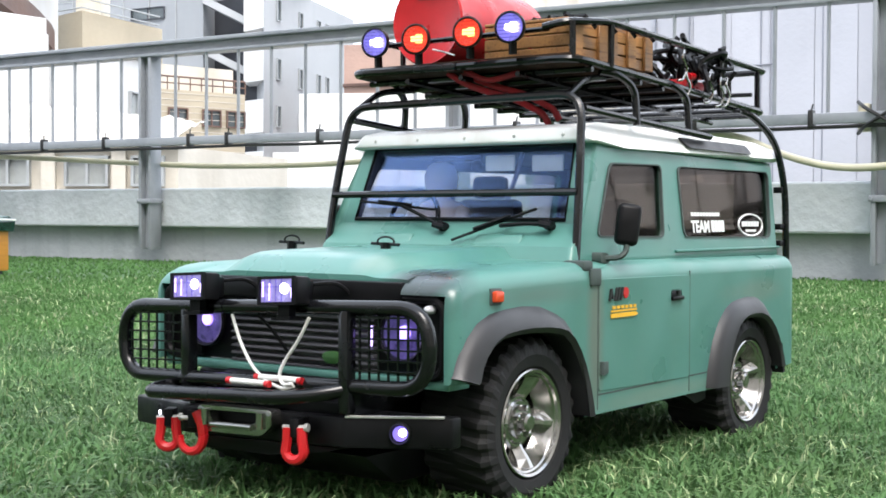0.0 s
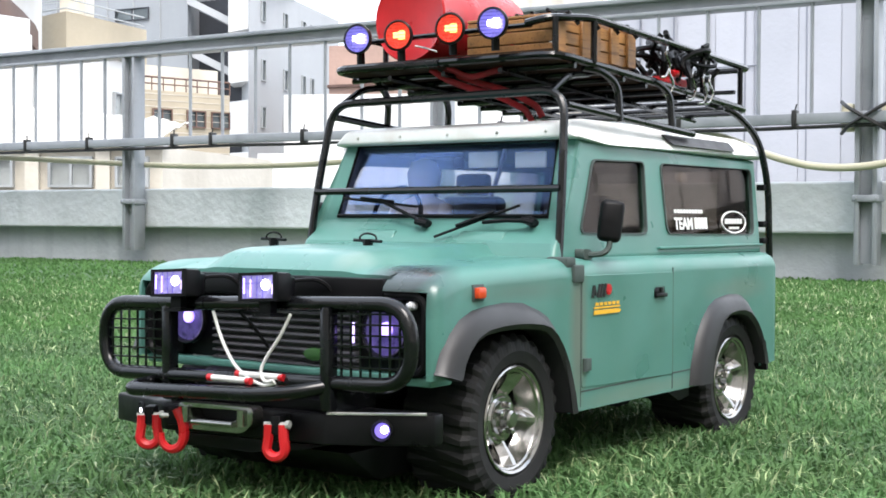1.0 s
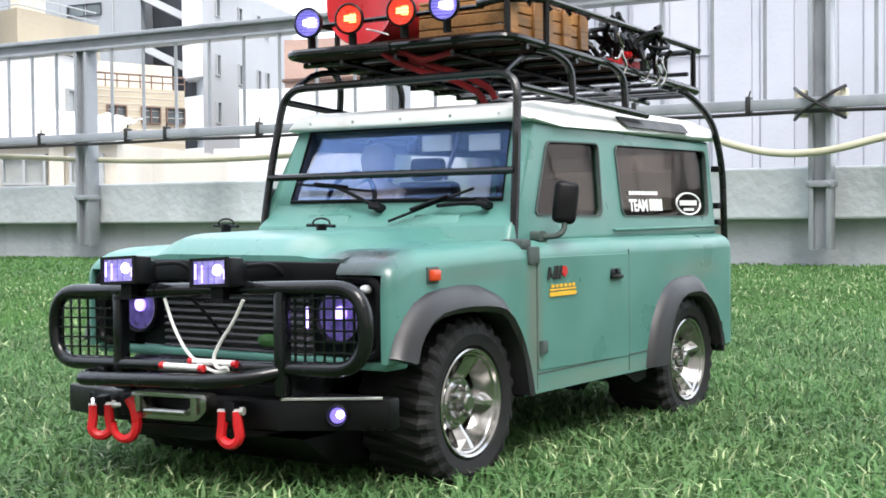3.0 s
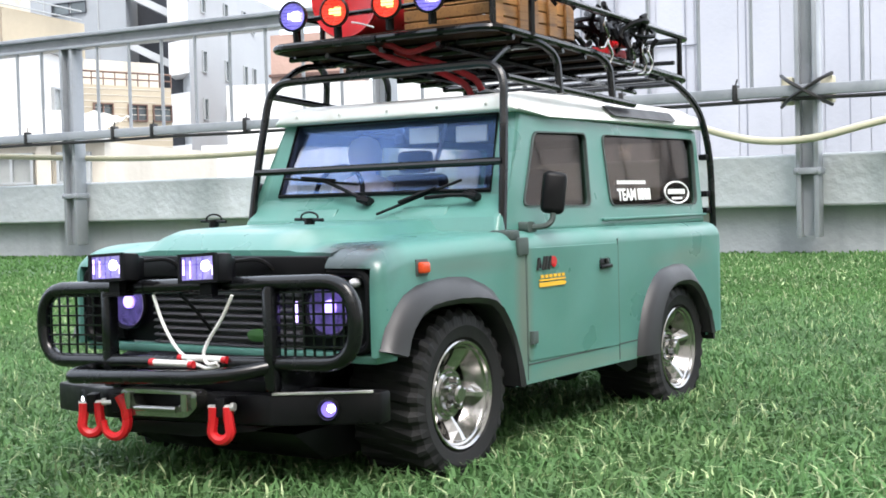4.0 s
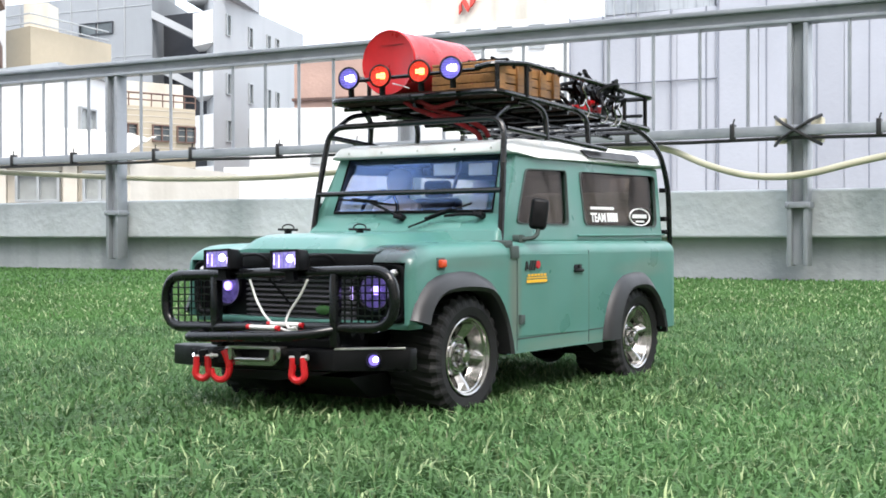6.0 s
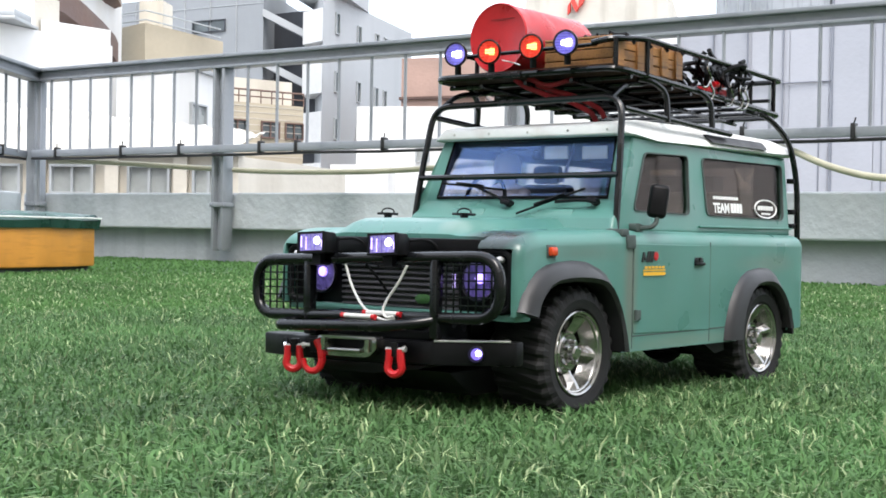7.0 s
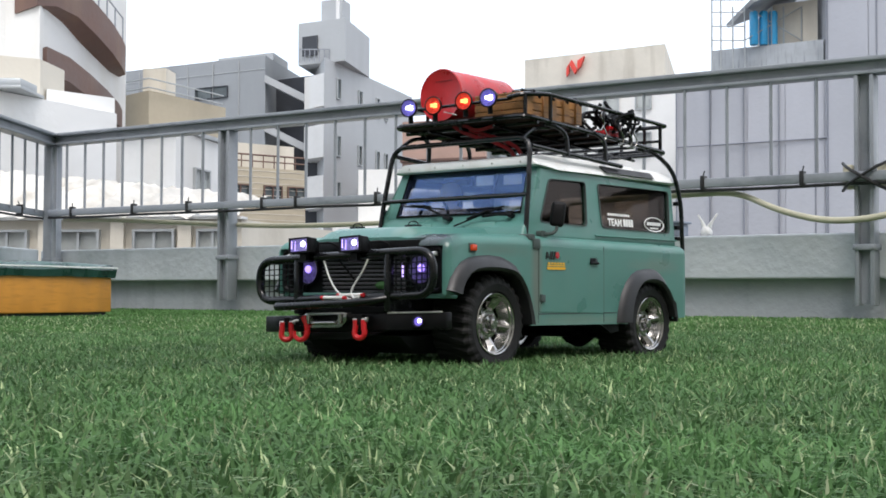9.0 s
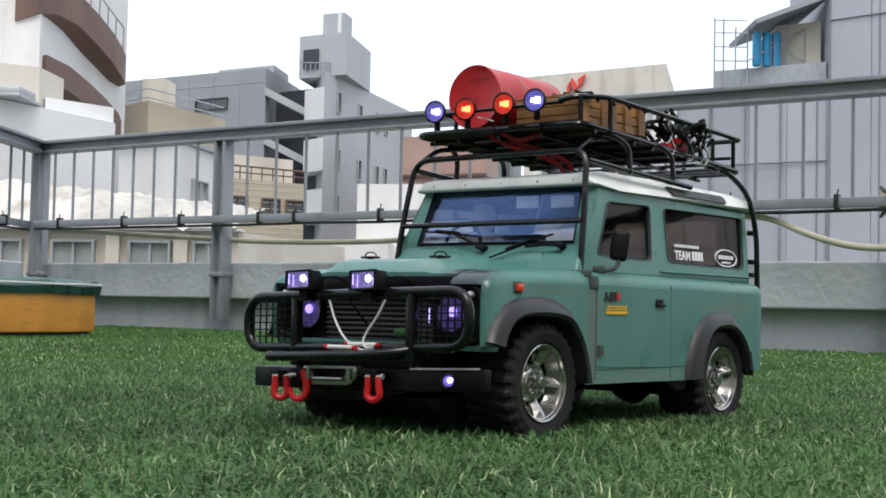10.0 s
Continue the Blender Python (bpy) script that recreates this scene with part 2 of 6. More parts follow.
M_SHEET = mat("site_sheeting", (0.40, 0.412, 0.45), 0.65, vary=0.05, scale=0.3, fine=6, bump=0.1, obj_rand=0.09, streak=(0.7, (1, 1, 0.1), (0.335, 0.345, 0.38), 0.4))
M_SEAM = mat("sheet_seam", (0.22, 0.25, 0.30), 0.6)
M_HEM = mat("sheet_hem", (0.215, 0.23, 0.265), 0.6)
M_DRAPE = mat("dirty_sheeting", (0.60, 0.57, 0.51), 0.7, vary=0.16, scale=0.7, fine=4, bump=0.2, streak=(1.3, (1, 0.5, 0.5), (0.26, 0.22, 0.165), 0.95))
M_PANE = mat("far_pane", (0.10, 0.12, 0.125), 0.12, vary=0.3, scale=0.8, fine=6, bump=0.0)
M_PANEL = mat("curtained_pane", (0.36, 0.38, 0.37), 0.25, vary=0.2, scale=1.0, fine=6, bump=0.0)
M_FRAME = mat("aluminium_frame", (0.40, 0.42, 0.43), 0.45, 0.3, vary=0.08, scale=2, fine=20)
M_BLUE = mat("blue_drum", (0.03, 0.30, 0.55), 0.45, vary=0.1, scale=2, fine=20)
M_LOGO = mat("red_sign_paint", (0.70, 0.06, 0.04), 0.5)
M_STREET = mat("street", (0.11, 0.11, 0.115), 0.9, vary=0.2, scale=0.1, fine=3)


# ---- mesh helpers ----
def mesh_of(name, bm, smooth=False):
    bmesh.ops.recalc_face_normals(bm, faces=bm.faces)
    me = bpy.data.meshes.new(name)
    if smooth:
        for f in bm.faces:
            f.smooth = True
    bm.to_mesh(me)
    bm.free()
    return me


def thing(name, at, label, category, group="", kind=""):
    ob = new(name)
    ob.empty_display_size = 0.02
    ob.location = at
    return tagged(ob, label, category, group, kind)


def base_of(ob):
    v = Vector((0, 0, 0))
    while ob:
        v += ob.location
        ob = ob.parent
    return v


def part(name, bm, material, parent, label="", smooth=False, kind=""):
    """Links a bmesh in world places as one mesh under a thing or a part."""
    me = bm if isinstance(bm, bpy.types.Mesh) else mesh_of(name, bm, smooth)
    if len(me.polygons) < 60000:
        me.shade_smooth()
        me.set_sharp_from_angle(angle=radians(38))
    if not me.materials:
        me.materials.append(material)
    ob = new(name, me)
    ob.parent = parent
    ob.location = -base_of(parent) if parent else (0, 0, 0)
    return tagged(ob, label, kind=kind)


def solo(name, bm, material, label, category, smooth=False, group="", kind=""):
    me = mesh_of(name, bm, smooth)
    me.materials.append(material)
    return tagged(new(name, me), label, category, group, kind)


def box(bm, x0, x1, y0, y1, z0, z1, bevel=0.0, seg=2, m=None):
    vs = [bm.verts.new((x, y, z)) for z in (z0, z1) for y in (y0, y1) for x in (x0, x1)]
    fs = [bm.faces.new([vs[i] for i in q]) for q in ((0, 2, 3, 1), (4, 5, 7, 6), (0, 1, 5, 4), (2, 6, 7, 3), (0, 4, 6, 2), (1, 3, 7, 5))]
    if bevel:
        es = {e for f in fs for e in f.edges}
        out = bmesh.ops.bevel(bm, geom=list(es), offset=bevel, segments=seg, profile=0.5, affect="EDGES")
        vs = list({v for f in out["faces"] for v in f.verts} | {v for v in vs if v.is_valid})
    if m is not None:
        bmesh.ops.transform(bm, matrix=m, verts=vs)
    return bm


def prism(bm, pts, axis, a0, a1, bevel=0.0, seg=2):
    """A polygon drawn in the plane across an axis, drawn out from a0 to a1."""
    def put(p, a):
        return {"x": (a, p[0], p[1]), "y": (p[0], a, p[1]), "z": (p[0], p[1], a)}[axis]
    lo = [bm.verts.new(put(p, a0)) for p in pts]
    hi = [bm.verts.new(put(p, a1)) for p in pts]
    k = len(pts)
    fs = [bm.faces.new(lo), bm.faces.new(hi[::-1])]
    fs += [bm.faces.new((lo[i], hi[i], hi[(i + 1) % k], lo[(i + 1) % k])) for i in range(k)]
    if bevel:
        es = {e for f in fs for e in f.edges}
        bmesh.ops.bevel(bm, geom=list(es), offset=bevel, segments=seg, profile=0.5, affect="EDGES", clamp_overlap=True)
    return bm


def bend(pts, r, n=5):
    """Rounds the corners of a polyline."""
    pts = [Vector(p) for p in pts]
    out = [pts[0]]
    for a, b, c in zip(pts, pts[1:], pts[2:]):
        k = min(r, (a - b).length * 0.48, (c - b).length * 0.48)
        p, q = b + (a - b).normalized() * k, b + (c - b).normalized() * k
        out += [p.lerp(b, t).lerp(b.lerp(q, t), t) for t in [i / n for i in range(n + 1)]]
    return out + [pts[-1]]


def tube(bm, pts, r, n=8, closed=False, r1=None):
    pts = [Vector(p) for p in pts]
    k = len(pts)
    rings, side = [], None
    for i, p in enumerate(pts):
        a = pts[(i - 1) % k] if closed or i else p
        b = pts[(i + 1) % k] if closed or i < k - 1 else p
        d = (b - a).normalized()
        if side is None:
            side = d.orthogonal().normalized()
        side = (side - d * side.dot(d)).normalized()
        up = d.cross(side)
        rr = r if r1 is None else r + (r1 - r) * i / (k - 1)
        rings.append([bm.verts.new(p + (side * math.cos(6.28319 * j / n) + up * math.sin(6.28319 * j / n)) * rr) for j in range(n)])
    for i in range(k if closed else k - 1):
        u, v = rings[i], rings[(i + 1) % k]
        for j in range(n):
            bm.faces.new((u[j], u[(j + 1) % n], v[(j + 1) % n], v[j]))
    if not closed:
        bm.faces.new(rings[0][::-1])
        bm.faces.new(rings[-1])
    return bm


def lathe(bm, prof, at=(0, 0, 0), axis="x", n=32, close=False):
    """Turns a profile of (along, radius) about an axis through a point."""
    rings = []
    for a, r in prof:
        ring = []
        for j in range(n):
            c, s = r * math.cos(6.28319 * j / n), r * math.sin(6.28319 * j / n)
            p = {"x": (a, c, s), "y": (c, a, s), "z": (c, s, a)}[axis]
            ring.append(bm.verts.new(Vector(at) + Vector(p)))
        rings.append(ring)
    k = len(rings)
    for i in range(k if close else k - 1):
        u, v = rings[i], rings[(i + 1) % k]
        for j in range(n):
            bm.faces.new((u[j], u[(j + 1) % n], v[(j + 1) % n], v[j]))
    if not close:
        bm.faces.new(rings[0][::-1])
        bm.faces.new(rings[-1])
    return bm


def even(ob, big=8e-4, most=40):
    """Custom normals that keep large faces flat beside rounded edges."""
    me = ob.data
    at = [[] for _ in me.vertices]
    for p in me.polygons:
        for v in p.vertices:
            at[v].append(p)
    lim = math.cos(radians(most))
    out = [(0, 0, 1)] * len(me.loops)
    for p in me.polygons:
        for li in p.loop_indices:
            near = [q for q in at[me.loops[li].vertex_index] if q.normal.dot(p.normal) > lim]
            large = [q for q in near if q.area > big]
            if p.area > big:
                n = p.normal.copy()
            else:
                n = sum((q.normal * (q.area if large else 1) for q in (large or near)), Vector())
            out[li] = n.normalized()
    me.normals_split_custom_set(out)
    return ob


def carve(name, bm, cutters):
    """The solid bm less the solid cutters, as a mesh."""
    ob = new(name, mesh_of(name, bm))
    cuts = []
    for c in cutters:
        co = new("cut", mesh_of("cut", c))
        md = ob.modifiers.new("cut", "BOOLEAN")
        md.object, md.operation, md.solver = co, "DIFFERENCE", "EXACT"
        cuts.append(co)
    bpy.context.view_layer.update()
    me = bpy.data.meshes.new_from_object(ob.evaluated_get(bpy.context.evaluated_depsgraph_get()))
    me.name = name
    for o in (ob, *cuts):
        old = o.data
        bpy.data.objects.remove(o)
        bpy.data.meshes.remove(old)
    return me


def B():
    return bmesh.new()

# ---- roof terrace: turf, parapet, railing ----
GZ = 0.008  # level of the turf backing
FYAW, FORG = 5.37, (-2.381, 1.809)
SPAN, CORNER, COPE, RAIL_Z, PIPE_Z = 0.966, -0.80, 0.2075, 0.598, 0.3294  # bay width, corner, coping, rail and pipe heights


def fence_frame():
    return pose(FORG[0], FORG[1], 0, 0, 0, FYAW)


def turned(ob, m):
    ob.matrix_world = m
    return ob


bm = B()
prism(bm, [(-3.24, 1.79), (5.2, 2.59), (6.5, -4.0), (1.05, -4.1)], "z", -0.05, GZ)
tagged(solo("ground", bm, M_TURF, "green artificial turf backing laid over the roof terrace", "artificial turf"), kind="structure")

# parapet: a proud painted coping block over a recessed, stained foot
def parapet(name, label, m, s0, s1, flip):
    y0, y1 = sorted((0.034 * flip, 0.16 * flip))
    w = turned(solo(name, box(B(), s0, s1, y0, y1, 0.1022, COPE, 0.005), M_CONC, label, "parapet", kind="structure"), m)
    y0, y1 = sorted((0.066 * flip, 0.15 * flip))
    part("wall_foot", box(B(), s0, s1, y0, y1, -0.06, 0.1018), M_CONC2, w, "rain-streaked grey concrete foot of the parapet").matrix_local = Matrix()


LEFT = fence_frame() @ pose(CORNER, 0, 0, 0, 0, -59.5)
parapet("wall_north", "pale blue-grey painted concrete parapet with mossy stains", fence_frame(), CORNER - 0.10, 8.4, 1)
parapet("wall_west", "pale blue-grey painted concrete parapet, side run", LEFT, 0.03, 7.6, -1)


def railing(label, m, posts, s0, s1, clips):
    """Posts of H section, a flanged top rail, thin bars and a lower square pipe with clips."""
    r = thing("roof_railing", (0, 0, 0), label, "railing")
    r.matrix_world = m

    def bit(name, bm, material, lab="", parent=r, smooth=False):
        o = part(name, bm, material, parent, lab, smooth)
        o.matrix_local = Matrix()
        return o
    top = RAIL_Z - 0.0399
    for s in posts:
        bm = B()
        box(bm, s - 0.022, s - 0.0125, -0.021, 0.021, 0.042, top, 0.0015)
        box(bm, s + 0.0125, s + 0.022, -0.021, 0.021, 0.042, top, 0.0015)
        box(bm, s - 0.0122, s + 0.0122, -0.0035, 0.0035, 0.045, top - 0.001)
        post = bit("post", bm, M_RAIL)
        bm = B()
        box(bm, s - 0.026, s + 0.026, -0.024, 0.024, COPE - 0.042, COPE - 0.029, 0.0015)
        bit("collar", bm, M_RAIL, parent=post)
        for dx in (-0.019, 0.019):
            bit("bolt", lathe(B(), [(-0.0270, 0.003), (-0.0240, 0.0034)], (s + dx, 0, COPE - 0.0355), "y", 6), M_RAIL, parent=post)
    bm = B()
    box(bm, s0, s1, -0.027, 0.027, RAIL_Z - 0.0105, RAIL_Z, 0.002)
    box(bm, s0, s1, -0.012, 0.012, RAIL_Z - 0.0315, RAIL_Z - 0.0109)
    box(bm, s0, s1, -0.023, 0.023, RAIL_Z - 0.0395, RAIL_Z - 0.0319, 0.0015)
    bit("top_rail", bm, M_RAIL)
    bm = B()
    box(bm, s0, s1, -0.037, -0.0215, PIPE_Z - 0.011, PIPE_Z + 0.011, 0.002)
    pipe = bit("lower_pipe", bm, M_RAIL, "grey square pipe")
    bm = B()
    n = int((s1 - s0) / 0.22)
    tube(bm, [(s0 + (s1 - s0) * i / n, -0.033, PIPE_Z - 0.0155 - 0.003 * abs(math.sin(i * 1.3))) for i in range(n + 1)], 0.004, 6)
    bit("cable", bm, M_TIE, "black cable under the pipe", pipe, True)
    for a, b in zip(posts, posts[1:]):
        for i in range(1, 9):
            s = a + (b - a) * i / 9
            bit("bar", tube(B(), [(s, -0.016, PIPE_Z), (s, -0.016, top + 0.004)], 0.0044, 6), M_RAIL, smooth=True)
    for s in clips:
        bm = B()
        box(bm, s - 0.005, s + 0.005, -0.040, -0.018, PIPE_Z - 0.016, PIPE_Z + 0.018, 0.0015)
        tube(bm, [(s, -0.030, PIPE_Z + 0.018), (s + 0.0045, -0.034, PIPE_Z + 0.029)], 0.0018, 5)
        bit("clip", bm, M_TIE, "black cable tie")
    return r


railing("grey-blue painted steel railing with thin bars above the parapet", fence_frame(), (CORNER, 0.0, SPAN, 2 * SPAN, 3 * SPAN, 4 * SPAN, 5 * SPAN, 6 * SPAN), CORNER + 0.02, 6.0,
        [k * SPAN + d for k in (-1, 0, 1, 2, 3) for d in (0.17, 0.30, 0.59, 0.83) if k * SPAN + d > CORNER + 0.05])
railing("grey-blue painted steel railing, side run over the parapet", LEFT, (0.0, 0.966, 1.932, 2.898, 3.864, 4.83), -0.010, 5.4, [0.22, 0.48, 0.73, 1.2, 1.5, 1.75])


def hose(name, pts, r, label):
    bm = B()
    tube(bm, bend(pts, 0.25, 6), r, 8)
    return turned(solo(name, bm, M_HOSE, label, "hose", True), fence_frame() @ Matrix.Diagonal((0.624, 0.60, 0.813, 1)))


hose("garden_hose", [(-1.15, -0.03, 0.375), (-0.85, -0.02, 0.372), (0.25, 0.05, 0.325), (0.9, 0.05, 0.322), (1.45, 0.03, 0.345), (2.0, 0.0, 0.372), (2.62, -0.02, 0.378),
                     (2.78, -0.05, 0.32), (2.95, -0.06, 0.285), (3.12, -0.07, 0.285), (3.3, -0.05, 0.32), (3.6, -0.03, 0.362), (4.6, -0.02, 0.36), (7.6, 0, 0.37)],
     0.0092, "sagging cream plastic hose tied under the railing pipe")
# the crossed tie and foam pads on the post
tie = thing("strap_tie", (0, 0, 0), "black rubber straps crossed round a post over foam pads", "strap")
tie.matrix_world = fence_frame() @ pose(2 * SPAN, -0.030, PIPE_Z) @ Matrix.Diagonal((0.58, 0.58, 0.58, 1))
for sx in (-1, 1):
    bm = B()
    tube(bm, bend([(-0.085 * sx, 0.03, 0.055), (-0.05 * sx, -0.022, 0.03), (0.05 * sx, -0.024, -0.03), (0.085 * sx, 0.03, -0.052)], 0.03), 0.0065, 6)
    o = part("strap", bm, M_TIE, tie, smooth=True)
    o.matrix_local = Matrix()
    bm = B()
    box(bm, min(0.044 * sx, 0.088 * sx), max(0.044 * sx, 0.088 * sx), 0.03, 0.08, -0.045, 0.05, 0.010)
    o = part("foam_pad", bm, M_FOAM, tie, "yellowed foam pad")
    o.matrix_local = Matrix()

# dark trough and white ornament lying on the coping
bm = B()
box(bm, 1.78, 2.33, 0.10, 0.20, 0.246, 0.300, 0.006)
box(bm, 1.77, 2.34, 0.09, 0.21, 0.3005, 0.310, 0.003)
ON_COPE = fence_frame() @ pose(0, 0, COPE + 0.001) @ Matrix.Diagonal((0.624, 0.60, 0.60, 1)) @ pose(0, 0, -0.246)
turned(solo("planter_trough", bm, M_SEAM, "dark grey plastic trough lying on the parapet", "trough"), ON_COPE)
bm = B()
lathe(bm, [(0.246, 0.02), (0.262, 0.026), (0.285, 0.016)], (2.43, 0.14, 0), "z", 10)
tube(bm, bend([(2.425, 0.14, 0.27), (2.415, 0.14, 0.30), (2.395, 0.14, 0.335)], 0.02), 0.011, 7, r1=0.004)
tube(bm, bend([(2.435, 0.14, 0.27), (2.45, 0.14, 0.30), (2.475, 0.14, 0.338)], 0.02), 0.011, 7, r1=0.004)
turned(solo("garden_ornament", bm, M_WCABLE, "small white forked ornament standing on the parapet", "ornament", True), ON_COPE)

# covered box on the turf
pb = thing("storage_box", (-3.2, 0.97, GZ), "orange board box under a dark green tarpaulin on the turf", "box")
bm = B()
prism(bm, [(-2.82, 1.19), (-2.70, 0.66), (-2.48, -0.5), (-4.0, -0.8), (-4.25, 1.05)], "z", 0.03, 0.205, 0.008)
part("box_body", bm, M_CRATEO, pb)
bm = B()
prism(bm, [(-2.86, 1.16), (-2.75, 0.66), (-2.54, -0.45), (-3.95, -0.75), (-4.2, 1.0)], "z", GZ, 0.0295)
part("skid", bm, M_BDARK, pb, "dark feet under the box")
bm = B()
rng = random.Random(5)
edge = [(-2.80, 1.22), (-2.755, 1.0), (-2.70, 0.76), (-2.67, 0.6), (-2.60, 0.2), (-2.53, -0.15), (-2.45, -0.53), (-3.2, -0.7), (-4.03, -0.83), (-4.15, 0.1), (-4.28, 1.07), (-3.5, 1.15)]
cx, cy = -3.4, 0.25
rings = []
for f, z in ((1.0, 0.19), (1.012, 0.232), (0.97, 0.252), (0.6, 0.262)):
    rings.append([bm.verts.new((cx + (x - cx) * f, cy + (y - cy) * f, z + rng.uniform(-0.008, 0.008))) for x, y in edge])
for a, b2 in zip(rings, rings[1:]):
    for j in range(len(edge)):
        bm.faces.new((a[j], a[(j + 1) % len(edge)], b2[(j + 1) % len(edge)], b2[j]))
bm.faces.new(rings[-1])
part("tarpaulin", bm, M_TARP, pb, "creased dark green tarpaulin", True)
bm = B()
tube(bm, [(x, y, 0.238 + 0.002 * (i % 2)) for i, (x, y) in enumerate([(-2.785, 1.23), (-2.74, 1.0), (-2.685, 0.76), (-2.585, 0.2), (-2.435, -0.53)])], 0.004, 6)
part("cord", bm, M_WCABLE, pb, "white cord", True)

pb.matrix_world = pose(-1.95, 1.06, GZ) @ Matrix.Diagonal((0.30, 0.25, 0.5, 1)) @ pose(2.82 - 3.2, 0.97 - 1.19, 0)

# ---- the town round the terrace ----
TOWN = pose(0.45, -0.68, 0.8, 0, 0, 38.3)
WIDE, TALL = 0.74, 0.70
K = 2.2
DEEP = -16.0


def house(name, label):
    h = thing(name, (0, 0, 0), label, "building")
    h.matrix_world = TOWN @ Matrix.Diagonal((WIDE, 1.047, TALL, 1))
    return h


def lay(name, bm, material, parent, label="", smooth=False):
    o = part(name, bm, material, parent, label, smooth)
    o.matrix_local = Matrix()
    return o


def block(h, name, plan, z0, z1, material, label=""):
    bm = B()
    prism(bm, [(x * K, y * K) for x, y in plan], "z", z0 * K if z0 > -5 else (DEEP - 0.8) / TALL, z1 * K)
    return lay(name, bm, material, h, label)


def pane(h, p, q, t, width, z0, z1, glassy=M_PANE, mull=0, frame_m=M_FRAME):
    """A window at share t along the wall p-q: frame, sill and pane, set on the face towards the terrace."""
    a, b2 = Vector((*p, 0)) * K, Vector((*q, 0)) * K
    d = (b2 - a).normalized()
    n = Vector((d.y, -d.x, 0))
    m = Matrix(((d.x, -n.x, 0, 0), (d.y, -n.y, 0, 0), (0, 0, 1, 0), (0, 0, 0, 1)))
    m.translation = a.lerp(b2, t)
    wd, lo, hi = width * K / 2, z0 * K, z1 * K
    f = 0.05
    bm = B()
    for x0, x1, y0, y1 in ((-wd - f, -wd, lo - f, hi + f), (wd, wd + f, lo - f, hi + f), (-wd, wd, hi, hi + f), (-wd, wd, lo - f, lo)):
        box(bm, x0, x1, -0.10, 0.02, y0, y1)
    for i in range(mull):
        x = -wd + 2 * wd * (i + 1) / (mull + 1)
        box(bm, x - 0.025, x + 0.025, -0.07, 0.02, lo, hi)
    bm.transform(m)
    o = lay("window", bm, frame_m, h)
    bm = B()
    box(bm, -wd, wd, -0.012, 0.02, lo, hi)
    bm.transform(m)
    lay("pane", bm, glassy, o)


tagged(solo("street", prism(B(), [(-300, -300), (300, -300), (300, 300), (-300, 300)], "z", DEEP - 0.3, DEEP), M_STREET, "grey street level far below the terrace", "street"), kind="structure")
# the terrace's own building below
solo("terrace_building", prism(B(), [(-3.42, 1.90), (5.3, 2.72), (6.6, -4.1), (0.95, -4.25)], "z", DEEP, -0.065), M_BCREAM, "cream building that carries the roof terrace", "building", kind="structure")

# tall blocks added out of view on the open sides to hold back light
solo("neighbour_block", box(B(), 12.0, 18.0, -8.0, 6.0, DEEP, 14.5), M_BCREAM, "plain cream block added out of view beside the terrace to hold back light", "building", kind="structure")
solo("neighbour_block", box(B(), -18.0, 22.0, -24.0, -15.0, DEEP, 13.0), M_BCREAM, "plain cream block added out of view behind the terrace to hold back light", "building", kind="structure")

# large grey block with an outside stair and a tower
g = house("grey_office_block", "tall grey panelled block with outside stairs and slit windows")
block(g, "wall", [(-10.10, 27), (-5.31, 25), (-4.6, 28.5), (-9.3, 31)], -20, 6.28, M_BGREY, "grey panelled wall, toned darker as the face turned from the sun")
block(g, "stair_core", [(-5.25, 25.8), (-3.70, 25.0), (-3.4, 27.8), (-4.6, 28.4)], -20, 5.75, M_BDARK, "solid stair core, near-black for the shade of its recess")
block(g, "side_wing", [(-3.56, 24.0), (-1.55, 29.0), (-3.0, 30.5), (-4.55, 28.6), (-4.0, 25.4)], -20, 5.96, M_BGREYL, "grey plastered wall, toned paler as the sunlit face")
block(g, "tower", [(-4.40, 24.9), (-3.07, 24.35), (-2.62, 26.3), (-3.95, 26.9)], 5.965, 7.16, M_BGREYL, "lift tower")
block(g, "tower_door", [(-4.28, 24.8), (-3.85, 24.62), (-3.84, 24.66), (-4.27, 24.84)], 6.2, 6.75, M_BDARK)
block(g, "penthouse", [(-3.80, 25.0), (-3.2, 24.8), (-3.05, 25.3), (-3.6, 25.55)], 7.165, 7.85, M_BGREYL)
block(g, "roof_unit", [(-6.9, 26.2), (-5.2, 25.5), (-5.0, 26.6), (-6.6, 27.2)], 6.285, 6.5, M_BGREYL)
for z in (5.62, 4.22, 2.82, 1.42, 0.02):
    block(g, "balcony", [(-4.16, 24.5), (-3.565, 23.95), (-3.58, 25.2), (-4.1, 25.6)], z - 1.0, z - 0.1, M_BWHITE, "white balcony front")
    bm = B()
    prism(bm, [(-5.32 * K, (z + 0.1) * K), (-5.32 * K, (z - 0.12) * K), (-4.17 * K, (z - 0.72) * K), (-4.17 * K, (z - 0.50) * K)], "y", 24.95 * K, 25.2 * K)
    lay("stair_flight", bm, M_BGREYL, g, "pale stair flight")
for z in (5.52, 3.9, 2.6, 1.30, 0.0):
    for t, w in ((0.135, 0.11), (0.36, 0.11), (0.56, 0.11), (0.66, 0.10)):
        pane(g, (-3.56, 24.0), (-1.55, 29.0), t, w * 1.6, z - 0.55 + (-0.1 if t > 0.3 else 0), z + (-0.1 if t > 0.3 else 0))
pane(g, (-10.10, 27), (-5.31, 25), 0.66, 1.05, 5.20, 5.50, M_PANE, 1, M_BDARK)
pane(g, (-10.10, 27), (-5.31, 25), 0.86, 0.42, 3.15, 3.5, M_PANE, 1)
bm = B()
